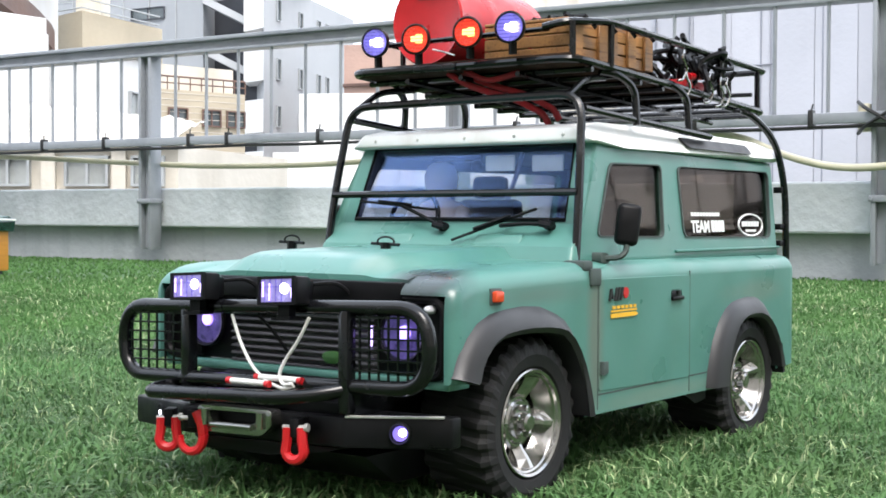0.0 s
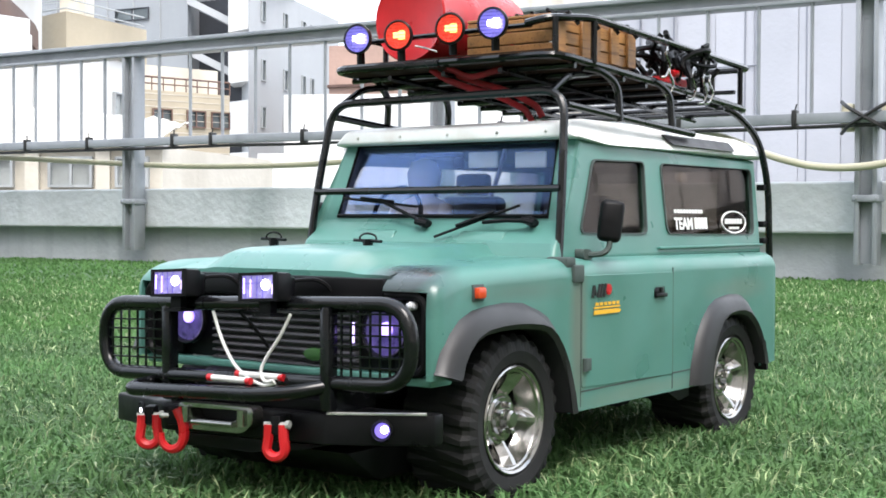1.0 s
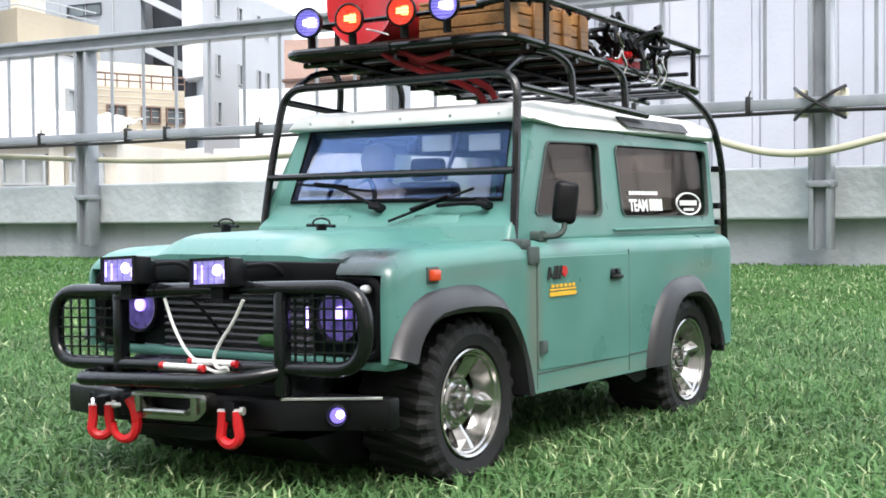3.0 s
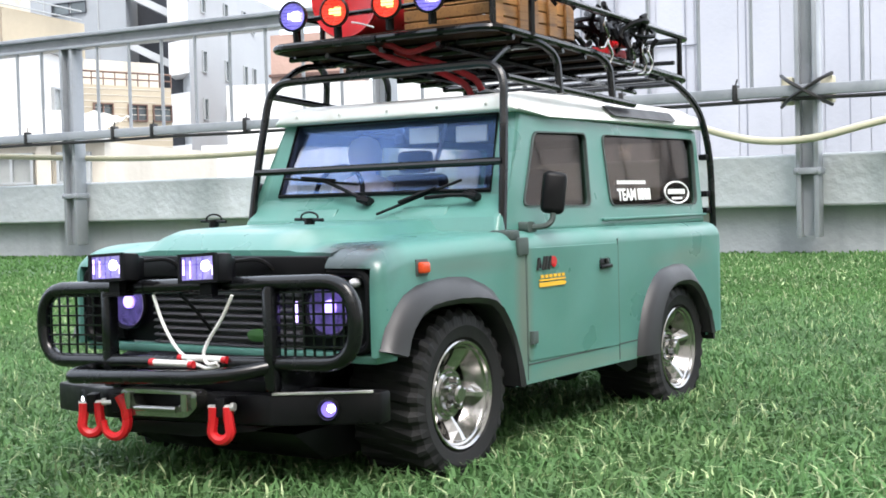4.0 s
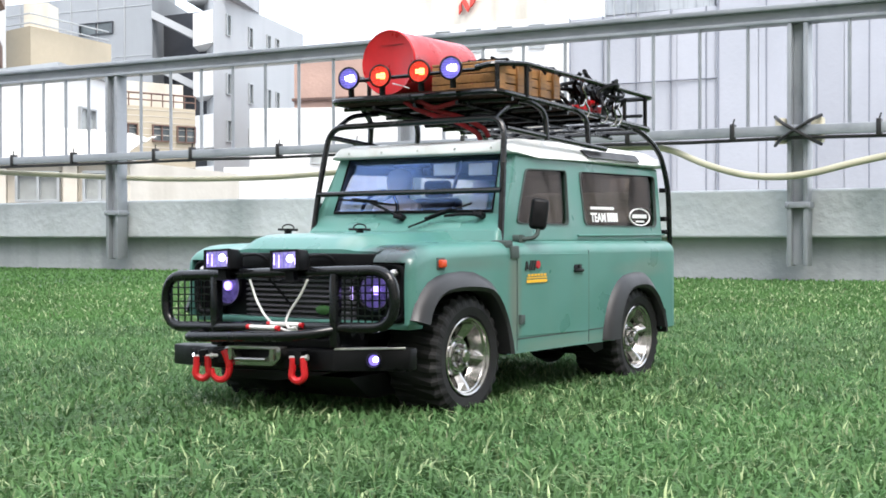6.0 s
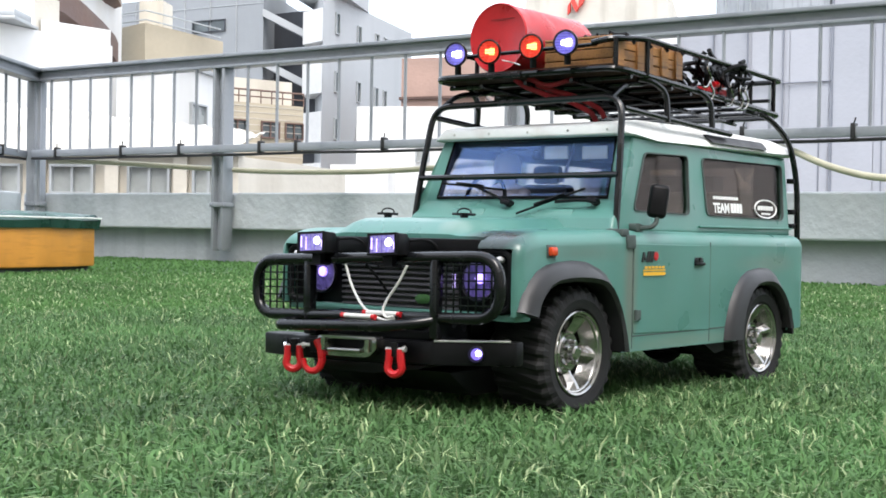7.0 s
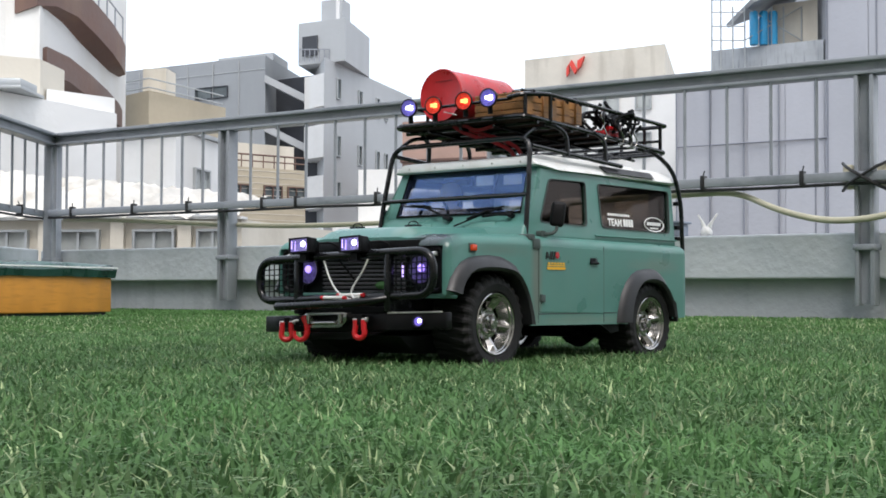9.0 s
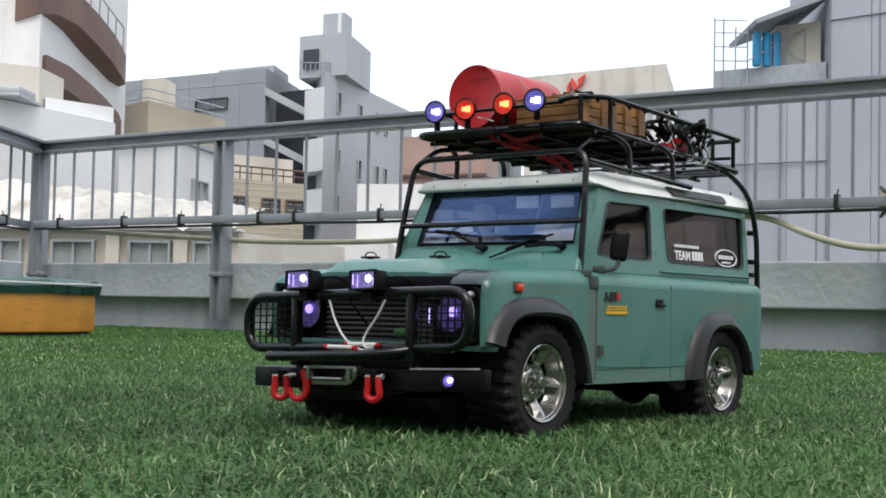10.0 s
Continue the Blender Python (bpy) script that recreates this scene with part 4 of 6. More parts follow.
# under-body: chassis, axles, sump
bm = B()
for x in (-0.03, 0.03):
    box(bm, x - 0.005, x + 0.005, -0.175, 0.15, 0.043, 0.056, 0.001)
box(bm, -0.070, 0.070, -0.06, 0.15, 0.050, 0.0575)
box(bm, -0.046, 0.046, -0.165, 0.055, 0.056, 0.0655)
box(bm, -0.0455, 0.0455, -0.16, -0.075, 0.0657, 0.085)
# low black plate added to deepen the shade under the bumper
prism(bm, [(-0.190, 0.0372), (-0.100, 0.0372), (-0.100, 0.0235), (-0.170, 0.0235)], "x", -0.047, 0.052, 0.001)
part("chassis", bm, M_BLACK, truck, "black chassis rails and floor, with a low front plate added for darkness")
for y, HZ in ((FA, HF), (RA, HR)):
    bm = B()
    tube(bm, [(-0.06, y, HZ - 0.004), (0.06, y, HZ - 0.004)], 0.0085, 12)
    lathe(bm, [(-0.014, 0.004), (-0.011, 0.0130), (0.0, 0.0165), (0.011, 0.0130), (0.014, 0.004)], (0.012, y - 0.002, HZ - 0.006), "y", 18)
    tube(bm, [(-0.052, y - 0.021, HZ - 0.010), (0.052, y - 0.021, HZ - 0.010)], 0.0028, 8)
    for x in (-0.036, 0.036):
        tube(bm, [(x, y, HZ - 0.012), (x * 0.8, y + (0.07 if y < 0 else -0.07), HZ - 0.002)], 0.0032, 8)
    lathe(bm, [(-0.009, 0.006), (-0.006, 0.0105), (0.006, 0.0105), (0.009, 0.006)], (0.004, y, HZ - 0.002), "y", 14)
    for x in (-0.045, 0.045):
        tube(bm, [(x, y + 0.012, HZ), (x, y + 0.008, HZ + 0.035)], 0.004, 8)
    part("axle", bm, M_BLACK, truck, "black axles and dampers", True)
for s in (-1, 1):
    bm = B()
    prism(bm, [(0.032, 0.0425), (0.062, 0.0425), (0.062, 0.036), (0.050, 0.0345)], "x", 0.060 * s, 0.080 * s)
    part("sill_step", bm, M_BLACK, truck)


# wheels
def wheel_meshes():
    w = 0.0175
    prof = [(-w + 0.003, 0.0226), (-w, 0.0245), (-w - 0.001, 0.0295), (-w + 0.0005, 0.0332), (-w + 0.003, 0.0350), (0, 0.0354), (w - 0.003, 0.0350), (w - 0.0005, 0.0332), (w + 0.001, 0.0295), (w, 0.0245), (w - 0.003, 0.0226)]
    bm = B()
    n = 112
    rings = []
    for i, (x, r) in enumerate(prof):
        side = -1 if i < 5 else 1
        ring = []
        for j in range(n):
            lug = (j + (2 if side > 0 else 0)) % 4 < 2
            rr = r + ((0.0019 if i in (4, 6) else 0.0009) if lug and 3 <= i <= 7 and i != 5 else 0)
            xx = x + (0.0005 * side if lug and i in (3, 7) else 0)
            a = 6.28319 * (j + 0.5 * side * abs(x) / w) / n
            ring.append(bm.verts.new((xx, rr * math.cos(a), rr * math.sin(a))))
        rings.append(ring)
    for i in range(len(rings)):
        u, v = rings[i], rings[(i + 1) % len(rings)]
        for j in range(n):
            bm.faces.new((u[j], u[(j + 1) % n], v[(j + 1) % n], v[j]))
    tyre = mesh_of("tyre", bm)
    bm = lathe(B(), [(0.0155, 0.0228), (0.0172, 0.0233), (0.0177, 0.0227), (0.0170, 0.0217), (0.0158, 0.0213), (0.0154, 0.0205), (0.0146, 0.0201), (0.0108, 0.0191), (0.0074, 0.0172), (0.0062, 0.0110), (0.0030, 0.0110), (0.0030, 0.0172), (-0.010, 0.0180), (-0.011, 0.0227)], n=60, close=True)
    holes = []
    for i in range(5):
        holes.append(box(B(), -0.002, 0.02, -0.0042, 0.0042, 0.0114, 0.0168, m=Matrix.Rotation(6.28319 * (i + 0.8) / 5, 4, "X")))
    rim = carve("rim", bm, holes)
    rim.materials.clear()
    for f in rim.polygons:
        f.use_smooth = True
    rim.set_sharp_from_angle(angle=0.5)
    bm = B()
    for i in range(5):
        m = Matrix.Rotation(6.28319 * (i + 0.3) / 5, 4, "X")
        vs = []
        for z, hw, xo, xi in ((0.0085, 0.0030, 0.0092, 0.0040), (0.0120, 0.0032, 0.0108, 0.0044), (0.0160, 0.0040, 0.0132, 0.0046), (0.0203, 0.0056, 0.0150, 0.0050)):
            vs.append([bm.verts.new(m @ Vector(p)) for p in ((xo - 0.0030, -hw, z), (xo, -hw * 0.22, z), (xo, hw * 0.22, z), (xo - 0.0030, hw, z), (xi, hw, z), (xi, -hw, z))])
        for a, b in zip(vs, vs[1:]):
            for j in range(6):
                bm.faces.new((a[j], a[(j + 1) % 6], b[(j + 1) % 6], b[j]))
        bm.faces.new(vs[0])
        bm.faces.new(vs[-1][::-1])
    lathe(bm, [(0.0045, 0.0120), (0.0085, 0.0120), (0.0100, 0.0108), (0.0100, 0.0098), (0.0045, 0.0092)], n=40, close=True)
    spokes = mesh_of("spokes", bm)
    bm = lathe(B(), [(0.004, 0.0100), (0.0098, 0.0100), (0.0108, 0.0090), (0.0108, 0.0075), (0.0122, 0.0070), (0.0124, 0.0044), (0.0158, 0.0040), (0.0166, 0.0030)], n=28)
    for i in range(5):
        a = 6.28319 * (i + 0.8) / 5
        lathe(bm, [(0.0118, 0.0013), (0.0144, 0.0013), (0.0149, 0.0007)], (0, 0.0058 * math.cos(a), 0.0061 * math.sin(a)), n=6)
    cap = mesh_of("hub_cap", bm, False)
    bm = lathe(B(), [(-0.012, 0.0190), (-0.009, 0.0190), (-0.009, 0.012), (0.002, 0.009)], n=24)
    return tyre, rim, spokes, cap, mesh_of("brake_drum", bm, True)


TYRE, RIM, SPOKES, CAP, DRUM = wheel_meshes()
for me, mt in ((TYRE, M_TYRE), (RIM, M_CHROME), (SPOKES, M_CHROME), (CAP, M_CHROME), (DRUM, M_BLACK)):
    me.materials.append(mt)
for y, HZ in ((FA, HF), (RA, HR)):
    for s in (1, -1):
        w = new("wheel", DRUM)
        w.parent = truck
        w.matrix_local = Matrix.Translation(Vector((0.0680 * s, y, HZ)) - base_of(truck)) @ (Matrix() if s > 0 else Matrix.Rotation(math.pi, 4, "Z")) @ Matrix.Rotation(radians(25 if y < 0 else 44), 4, "X")
        for nm, me in (("tyre", TYRE), ("rim", RIM), ("spokes", SPOKES), ("hub_cap", CAP)):
            o = new(nm, me)
            o.parent = w

# bonnet with a raised middle
bm = B()
nx, ny = 28, 14
grid = []
for i in range(nx + 1):
    x = -0.0612 + 0.1224 * i / nx
    k = min(1.0, max(0.0, (0.046 - abs(x)) / 0.009))
    k = k * k * (3 - 2 * k)
    row = []
    for j in range(ny + 1):
        t = j / ny
        y = -0.1745 + 0.1025 * t
        z = min(0.1091 + 0.24 * (y + 0.168), 0.1103 + 0.1143 * (y + 0.163), 0.1111 + 0.0205 * (y + 0.156)) + 0.0004 + k * (0.0060 - 0.0050 * max(0, 1 - t / 0.12) ** 2)
        z -= 0.0003 * max(0, (abs(x) - 0.056) / 0.0052) ** 2
        row.append(bm.verts.new((x, y, z)))
    grid.append(row)
for i in range(nx):
    for j in range(ny):
        bm.faces.new((grid[i][j], grid[i + 1][j], grid[i + 1][j + 1], grid[i][j + 1]))
rim_edges = [e for e in bm.edges if e.is_boundary]
ext = bmesh.ops.extrude_edge_only(bm, edges=rim_edges)
for v in ext["geom"]:
    if isinstance(v, bmesh.types.BMVert):
        v.co.z = min(v.co.z, 0.1095) - 0.006
bonnet = part("bonnet", bm, M_GREEN, truck, "green bonnet with a raised middle and worn front edge", True)
for x in (-0.0550, 0.0040):
    bm = B()
    tube(bm, [(x, -0.118, 0.1130), (x, -0.118, 0.1212)], 0.0024, 8)
    tube(bm, [(x + 0.005 * math.cos(a), -0.118, 0.1216 + 0.0022 * math.sin(a)) for a in [k * 0.52 for k in range(12)]], 0.0005, 5, closed=True)
    tube(bm, [(x - 0.010, -0.116, 0.1206), (x + 0.009, -0.1195, 0.1202)], 0.0008, 6)
    part("bonnet_pin", bm, M_BLACK, bonnet, "black bonnet pin")
# grille
bm = B()
box(bm, -0.0818, 0.0818, -0.1685, -0.1668, 0.0682, 0.1015, 0.0006)
box(bm, -0.0602, 0.0602, -0.1775, -0.1687, 0.0975, 0.1066, 0.0010)
for s in (-1, 1):
    tube(bm, bend([(0.0600 * s, -0.1750, 0.1003), (0.0800 * s, -0.1750, 0.1003), (0.0800 * s, -0.1750, 0.0695), (0.0650 * s, -0.1735, 0.0690)], 0.006, 4), 0.0020, 8)
    box(bm, min(0.0615 * s, 0.0805 * s), max(0.0615 * s, 0.0805 * s), -0.1715, -0.1687, 0.0690, 0.1003, 0.0010)
grille = part("grille_panel", bm, M_BLACK, truck, "black grille panel")
bm = B()
box(bm, -0.041, 0.041, -0.1690, -0.1686, 0.0665, 0.0955)
part("grille_backing", bm, M_PRINTK, grille)
for i in range(9):
    z = 0.0680 + i * 0.0031
    bm = B()
    prism(bm, [(-0.1692, z), (-0.1722, z + 0.0004), (-0.1722, z + 0.0012), (-0.1692, z + 0.0017)], "x", -0.0415, 0.0415)
    part("slat", bm, M_SLAT, grille)
bm = B()
lathe(bm, [(-0.1738, 0.0012), (-0.1733, 0.0036), (-0.1722, 0.0036)], (0.0195, 0, 0.0735), "y", 16)
bmesh.ops.scale(bm, vec=(1.5, 1, 0.75), space=Matrix.Translation((-0.0195, 0, -0.0735)), verts=bm.verts)
part("badge", bm, M_BADGE, grille, "green oval badge")
bm = B()
box(bm, -0.0822, 0.0822, -0.1745, -0.160, 0.0640, 0.0679, 0.0010)
part("valance", bm, M_GREEN, truck)
HLX = 0.0572
# glowing strips stand in for the bulb's reflection in the lens
for z0, z1, x in ((0.0795, 0.0880, 0.0410), (0.0815, 0.0865, 0.0300)):
    part("light_strip", box(B(), x - 0.0005, x + 0.0005, -0.1736, -0.1726, z0, z1), M_GLOW_V, grille, "thin violet strip glowing as the bulb's reflection beside the headlamp")
for s in (-1, 1):
    bm = lathe(B(), [(-0.1713, 0.0118), (-0.1731, 0.0118), (-0.1738, 0.0112), (-0.1731, 0.0104), (-0.1713, 0.0102)], (HLX * s, 0, 0.0852), "y", 28, close=True)
    hl = part("headlamp", bm, M_BLACK, truck, "round headlamp glowing violet", True)
    part("reflector", lathe(B(), [(-0.1716, 0.0101), (-0.1724, 0.0101), (-0.1722, 0.007), (-0.1719, 0.003)], (HLX * s, 0, 0.0852), "y", 24), M_REFL_V, hl, smooth=True)
    part("led", lathe(B(), [(-0.1739, 0.0008), (-0.1736, 0.0028), (-0.1722, 0.0030)], (HLX * s + 0.001, 0, 0.0860), "y", 16), M_GLOW_V, hl, "glowing violet bulb", True)
    part("lens", lathe(B(), [(-0.1764, 0.0005), (-0.1760, 0.005), (-0.1750, 0.0086), (-0.1738, 0.0101), (-0.1733, 0.0101)], (HLX * s, 0, 0.0852), "y", 24), M_LENS_C, hl, smooth=True)
    part("side_light", lathe(B(), [(-0.1786, 0.0006), (-0.1780, 0.0014), (-0.1766, 0.0018), (-0.1740, 0.0018)], (0.0735 * s, 0, 0.0962), "y", 14), M_CLEARL, truck, "small clear side light", True)
    bm = B()
    box(bm, 0.0868 if s > 0 else -0.0900, 0.0900 if s > 0 else -0.0868, -0.1528, -0.1470, 0.0985, 0.1030, 0.0008)
    ind = part("side_repeater", bm, M_AMBER, truck, "small orange side repeater lamp")
    bm = B()
    box(bm, 0.0866 if s > 0 else -0.0878, 0.0878 if s > 0 else -0.0866, -0.1540, -0.1458, 0.0973, 0.1042, 0.0004)
    part("bezel", bm, M_WEATHER, ind)

# upper cab: a green frame with real window openings
def slab(pts_lo, pts_hi):
    bm = B()
    lo, hi = [bm.verts.new(p) for p in pts_lo], [bm.verts.new(p) for p in pts_hi]
    k = len(lo)
    bm.faces.new(lo)
    bm.faces.new(hi[::-1])
    for i in range(k):
        bm.faces.new((lo[i], hi[i], hi[(i + 1) % k], lo[(i + 1) % k]))
    return bm


prof = [(-0.0755, 0.1105), (-0.0715, 0.1195), (-0.0590, 0.1300), (-0.0440, 0.1703), (-0.0200, 0.1672), (0.1670, 0.1665), (0.1645, 0.1105)]


def half(z):
    return 0.0785 - (z - 0.111) * 0.105


cab = slab([(-half(z), y, z) for y, z in prof], [(half(z), y, z) for y, z in prof])
es = [e for e in cab.edges if abs(e.verts[0].co.x - e.verts[1].co.x) < 0.02]
bmesh.ops.bevel(cab, geom=es, offset=0.0035, segments=3, profile=0.5, affect="EDGES")
iprof = [(-0.0680, 0.1000), (-0.0548, 0.1306), (-0.0412, 0.1680), (-0.0200, 0.1655), (0.1630, 0.1645), (0.1610, 0.1000)]
inner = slab([(-half(z) + 0.004, y, z) for y, z in iprof], [(half(z) - 0.004, y, z) for y, z in iprof])
WS = [(-0.0645, -0.0583, 0.1318), (0.0645, -0.0583, 0.1318), (0.0615, -0.0446, 0.1688), (-0.0615, -0.0446, 0.1688)]
ws_n = Vector((0, -0.938, 0.347))
ws_cut = slab([Vector(p) - ws_n * 0.01 for p in WS], [Vector(p) + ws_n * 0.01 for p in WS])
DW = rounded([(-0.0505, 0.1245), (0.0165, 0.1235), (0.0195, 0.1600), (-0.0330, 0.1592)], 0.004)
RW = rounded([(0.0400, 0.1232), (0.1530, 0.1222), (0.1570, 0.1605), (0.0385, 0.1600)], 0.005)
cuts = [inner, ws_cut, prism(B(), DW, "x", -0.1, 0.1), prism(B(), RW, "x", -0.1, 0.1), box(B(), -0.05, 0.05, 0.15, 0.18, 0.126, 0.16)]
frame_me = carve("cabin", cab, cuts)
frame_me.materials.clear()
frame_me.materials.append(M_GREEN)
frame_me.materials.append(M_LINING)
for f in frame_me.polygons:
    c = f.center
    if f.normal.dot(Vector((0, 0.05, 0.14)) - c) > 0 and abs(c.x) < half(c.z) - 0.0035 and -0.064 < c.y < 0.1635:
        f.material_index = 1
cabin = even(part("cabin", frame_me, M_GREEN, truck, "green upper cab with large windows"))
for s in (-1, 1):
    part("trim_strip", box(B(), min(0.0775 * s, 0.0796 * s), max(0.0775 * s, 0.0796 * s), 0.028, 0.164, 0.1152, 0.1166, 0.0005), M_GREEN, cabin)


def on_side(poly, off, s, thick=0.0009):
    return slab([(s * (half(z) + off), y, z) for y, z in poly], [(s * (half(z) + off + thick), y, z) for y, z in poly])


def ring_on_side(poly, s, w=0.0012, off=0.0002):
    cy, cz = sum(p[0] for p in poly) / len(poly), sum(p[1] for p in poly) / len(poly)
    bm = B()
    k = len(poly)
    def at(p, grow, o):
        d = Vector((p[0] - cy, p[1] - cz))
        q = Vector((cy, cz)) + d * (1 + grow / d.length)
        return (s * (half(q.y) + o), q.x, q.y)
    rows = [[bm.verts.new(at(p, g, o)) for p in poly] for g, o in ((w, -0.001), (w, off + 0.0006), (-w * 0.4, off + 0.0006), (-w * 0.4, -0.001))]
    for i in range(4):
        a, b = rows[i], rows[(i + 1) % 4]
        for j in range(k):
            bm.faces.new((a[j], a[(j + 1) % k], b[(j + 1) % k], b[j]))
    return bm


for s in (1, -1):
    for nm, poly in (("door_window", DW), ("rear_window", RW)):
        sw = part(nm, ring_on_side(poly, s, 0.0008), M_WEATHER, cabin, "side window with a thin rubber edge")
        part("pane", on_side(poly, -0.0022, s), M_GLASS_S if s > 0 else M_GLASS_C, sw, "smoked side glass" if s > 0 else "clear side glass").visible_shadow = False
screen = slab([Vector(p) - ws_n * 0.0016 for p in WS], [Vector(p) - ws_n * 0.0006 for p in WS])
part("windscreen", screen, M_GLASS_W, cabin, "bluish flat windscreen").visible_shadow = False
bm = B()
tube(bm, [Vector(p) + ws_n * 0.0004 for p in WS], 0.0011, 6, closed=True)
part("windscreen_seal", bm, M_BLACK, cabin, "black rubber seal")
for x0, x1 in ((-0.046, -0.020), (0.020, 0.046)):
    bm = B()
    prism(bm, [(-0.0685, 0.1206), (-0.0705, 0.1202), (-0.0668, 0.1248), (-0.0650, 0.1250)], "x", x0, x1, 0.0004, 1)
    part("vent_flap", bm, M_GREEN, cabin)

# roof
bm = B()
prism(bm, [(-0.0200, 0.1670), (-0.0505, 0.1692), (-0.0500, 0.1765), (-0.0340, 0.1792), (0.06, 0.1798), (0.150, 0.1785), (0.170, 0.1735), (0.1715, 0.1668)], "x", -0.0755, 0.0755)
for v in bm.verts:
    if v.co.z > 0.174:
        v.co.x *= 0.89
bmesh.ops.bevel(bm, geom=list(bm.edges), offset=0.0020, segments=3, profile=0.5, affect="EDGES", clamp_overlap=True)
roof = even(part("roof", bm, M_WHITE, truck, "white roof panel with rusty rivet marks", True))
for s in (1, -1):
    bm = B()
    pl = rounded([(0.048, 0.1702), (0.128, 0.1697), (0.128, 0.1752), (0.044, 0.1757)], 0.0025)
    lo = [(s * (0.0779 - (z - 0.1685) * 0.80), y, z) for y, z in pl]
    part("roof_light", slab([(x - 0.0015 * s, y, z) for x, y, z in lo], lo), M_FLARE, roof, "dark tinted roof side window")
bm = B()
for x in (-0.058, -0.03, 0.0, 0.03, 0.058):
    for y in (-0.0508,):
        lathe(bm, [(-0.0510, 0.0004), (-0.0507, 0.0008), (-0.0490, 0.0008)], (x, 0, 0.1728), "y", 8)
part("rivet", bm, M_STEEL, roof, kind="stuff")

# door panels, handles, hinges, markings
DOOR = rounded([(-0.0660, 0.0535), (0.0265, 0.0515), (0.0265, 0.1040), (-0.0660, 0.1050)], 0.0015, 2)
for s in (1, -1):
    door = part("door", prism(B(), DOOR, "x", 0.0865 * s, 0.0876 * s, 0.0002, 1), M_GREEN, truck, "green front door panel")
    bm = B()
    box(bm, min(0.0860 * s, 0.0882 * s), max(0.0860 * s, 0.0882 * s), 0.0055, 0.0170, 0.0912, 0.0972, 0.0018)
    h = part("door_handle", bm, M_BLACK, door, "black door handle")
    bm = B()
    box(bm, min(0.0878 * s, 0.0893 * s), max(0.0878 * s, 0.0893 * s), 0.0050, 0.0175, 0.0917, 0.0937, 0.0005)
    lathe(bm, [(0.0880 * s, 0.0012), (0.0888 * s, 0.0012)], (0, 0.0115, 0.0955), "x", 10)
    part("grip", bm, M_BLACK, h)
    for z in (0.0640,):
        bm = B()
        tube(bm, [(0.0880 * s, -0.0640, z - 0.003), (0.0880 * s, -0.0640, z + 0.003)], 0.0014, 8)
        box(bm, min(0.0878 * s, 0.0888 * s), max(0.0878 * s, 0.0888 * s), -0.0640, -0.0590, z - 0.0028, z + 0.0028, 0.0003)
        part("hinge", bm, M_WEATHER, door)
    lo_x, hi_x = min(0.0869 * s, 0.08735 * s), max(0.0869 * s, 0.08735 * s)
    for y0, y1, z0, z1 in ((-0.0669, -0.0664, 0.045, 0.1060), (0.0267, 0.0275, 0.0440, 0.1060), (-0.0660, 0.0640, 0.0519 - 0.0004, 0.0527 - 0.0004)):
        part("door_seam", box(B(), lo_x, hi_x, y0, y1, z0, z1), M_WEATHER, body)
    bm = B()
    for y0, z0, y1, z1 in ((-0.0575, 0.0945, -0.0560, 0.1000), (-0.0560, 0.1000, -0.0545, 0.0955), (-0.0525, 0.0945, -0.0505, 0.1005), (-0.0500, 0.0945, -0.0480, 0.1005), (-0.0470, 0.0945, -0.0450, 0.1005)):
        tube(bm, [(0.0881 * s, y0, z0), (0.0881 * s, y1, z1)], 0.0007, 4)
    part("marking", bm, M_PRINTK, door, "black printed mark")
    bm = lathe(B(), [(0.0879 * s, 0.0026), (0.0883 * s, 0.0026)], (0, -0.0420, 0.0978), "x", 14)
    part("marking_dot", bm, M_RED, door, "red printed dot")
    bm = B()
    prism(bm, [(-0.0560, 0.0865), (-0.0320, 0.0865), (-0.0300, 0.0875), (-0.0320, 0.0885), (-0.0560, 0.0885)], "x", 0.0879 * s, 0.0882 * s)
    box(bm, min(0.0879 * s, 0.0882 * s), max(0.0879 * s, 0.0882 * s), -0.0560, -0.0310, 0.0892, 0.0900)
    for i in range(6):
        y = -0.0545 + i * 0.0040
        box(bm, min(0.0879 * s, 0.0882 * s), max(0.0879 * s, 0.0882 * s), y, y + 0.0026, 0.0906, 0.0920)
    part("sticker", bm, M_YELLOW, door, "small yellow sticker with bars")
    bm = B()
    for z in (0.1215,):
        prism(bm, rounded([(-0.0570, 0.1120), (-0.0480, 0.1120), (-0.0500, 0.1165), (-0.0570, 0.1170)], 0.002), "x", 0.0775 * s, 0.083 * s)
    tube(bm, bend([(0.082 * s, -0.052, 0.114), (0.089 * s, -0.050, 0.1145), (0.091 * s, -0.0475, 0.117), (0.091 * s, -0.0465, 0.123)], 0.005), 0.0014, 7)
    mir = part("wing_mirror", bm, M_WEATHER if s > 0 else M_BLACK, truck, "black door mirror on a bent arm")
    bm = B()
    m = pose(0.0905 * s, -0.0450, 0.1300, -6, 8, 38 * s)
    box(bm, -0.0056, 0.0056, -0.0034, 0.0034, -0.0100, 0.0096, 0.0026, 3, m=m)
    part("mirror_head", bm, M_BLACK, mir, smooth=True)

# window stickers
def word(text, size, m, material, parent, label):
    cu = bpy.data.curves.new("lettering", "FONT")
    cu.body, cu.size, cu.extrude, cu.align_x = text, size, 0.00012, "CENTER"
    cu.offset = 0.00028
    tmp = new("lettering", cu)
    bpy.context.view_layer.update()
    me = bpy.data.meshes.new_from_object(tmp.evaluated_get(bpy.context.evaluated_depsgraph_get()))
    bpy.data.objects.remove(tmp)
    me.transform(m)
    me.name = "lettering"
    return part("lettering", me, material, parent, label)


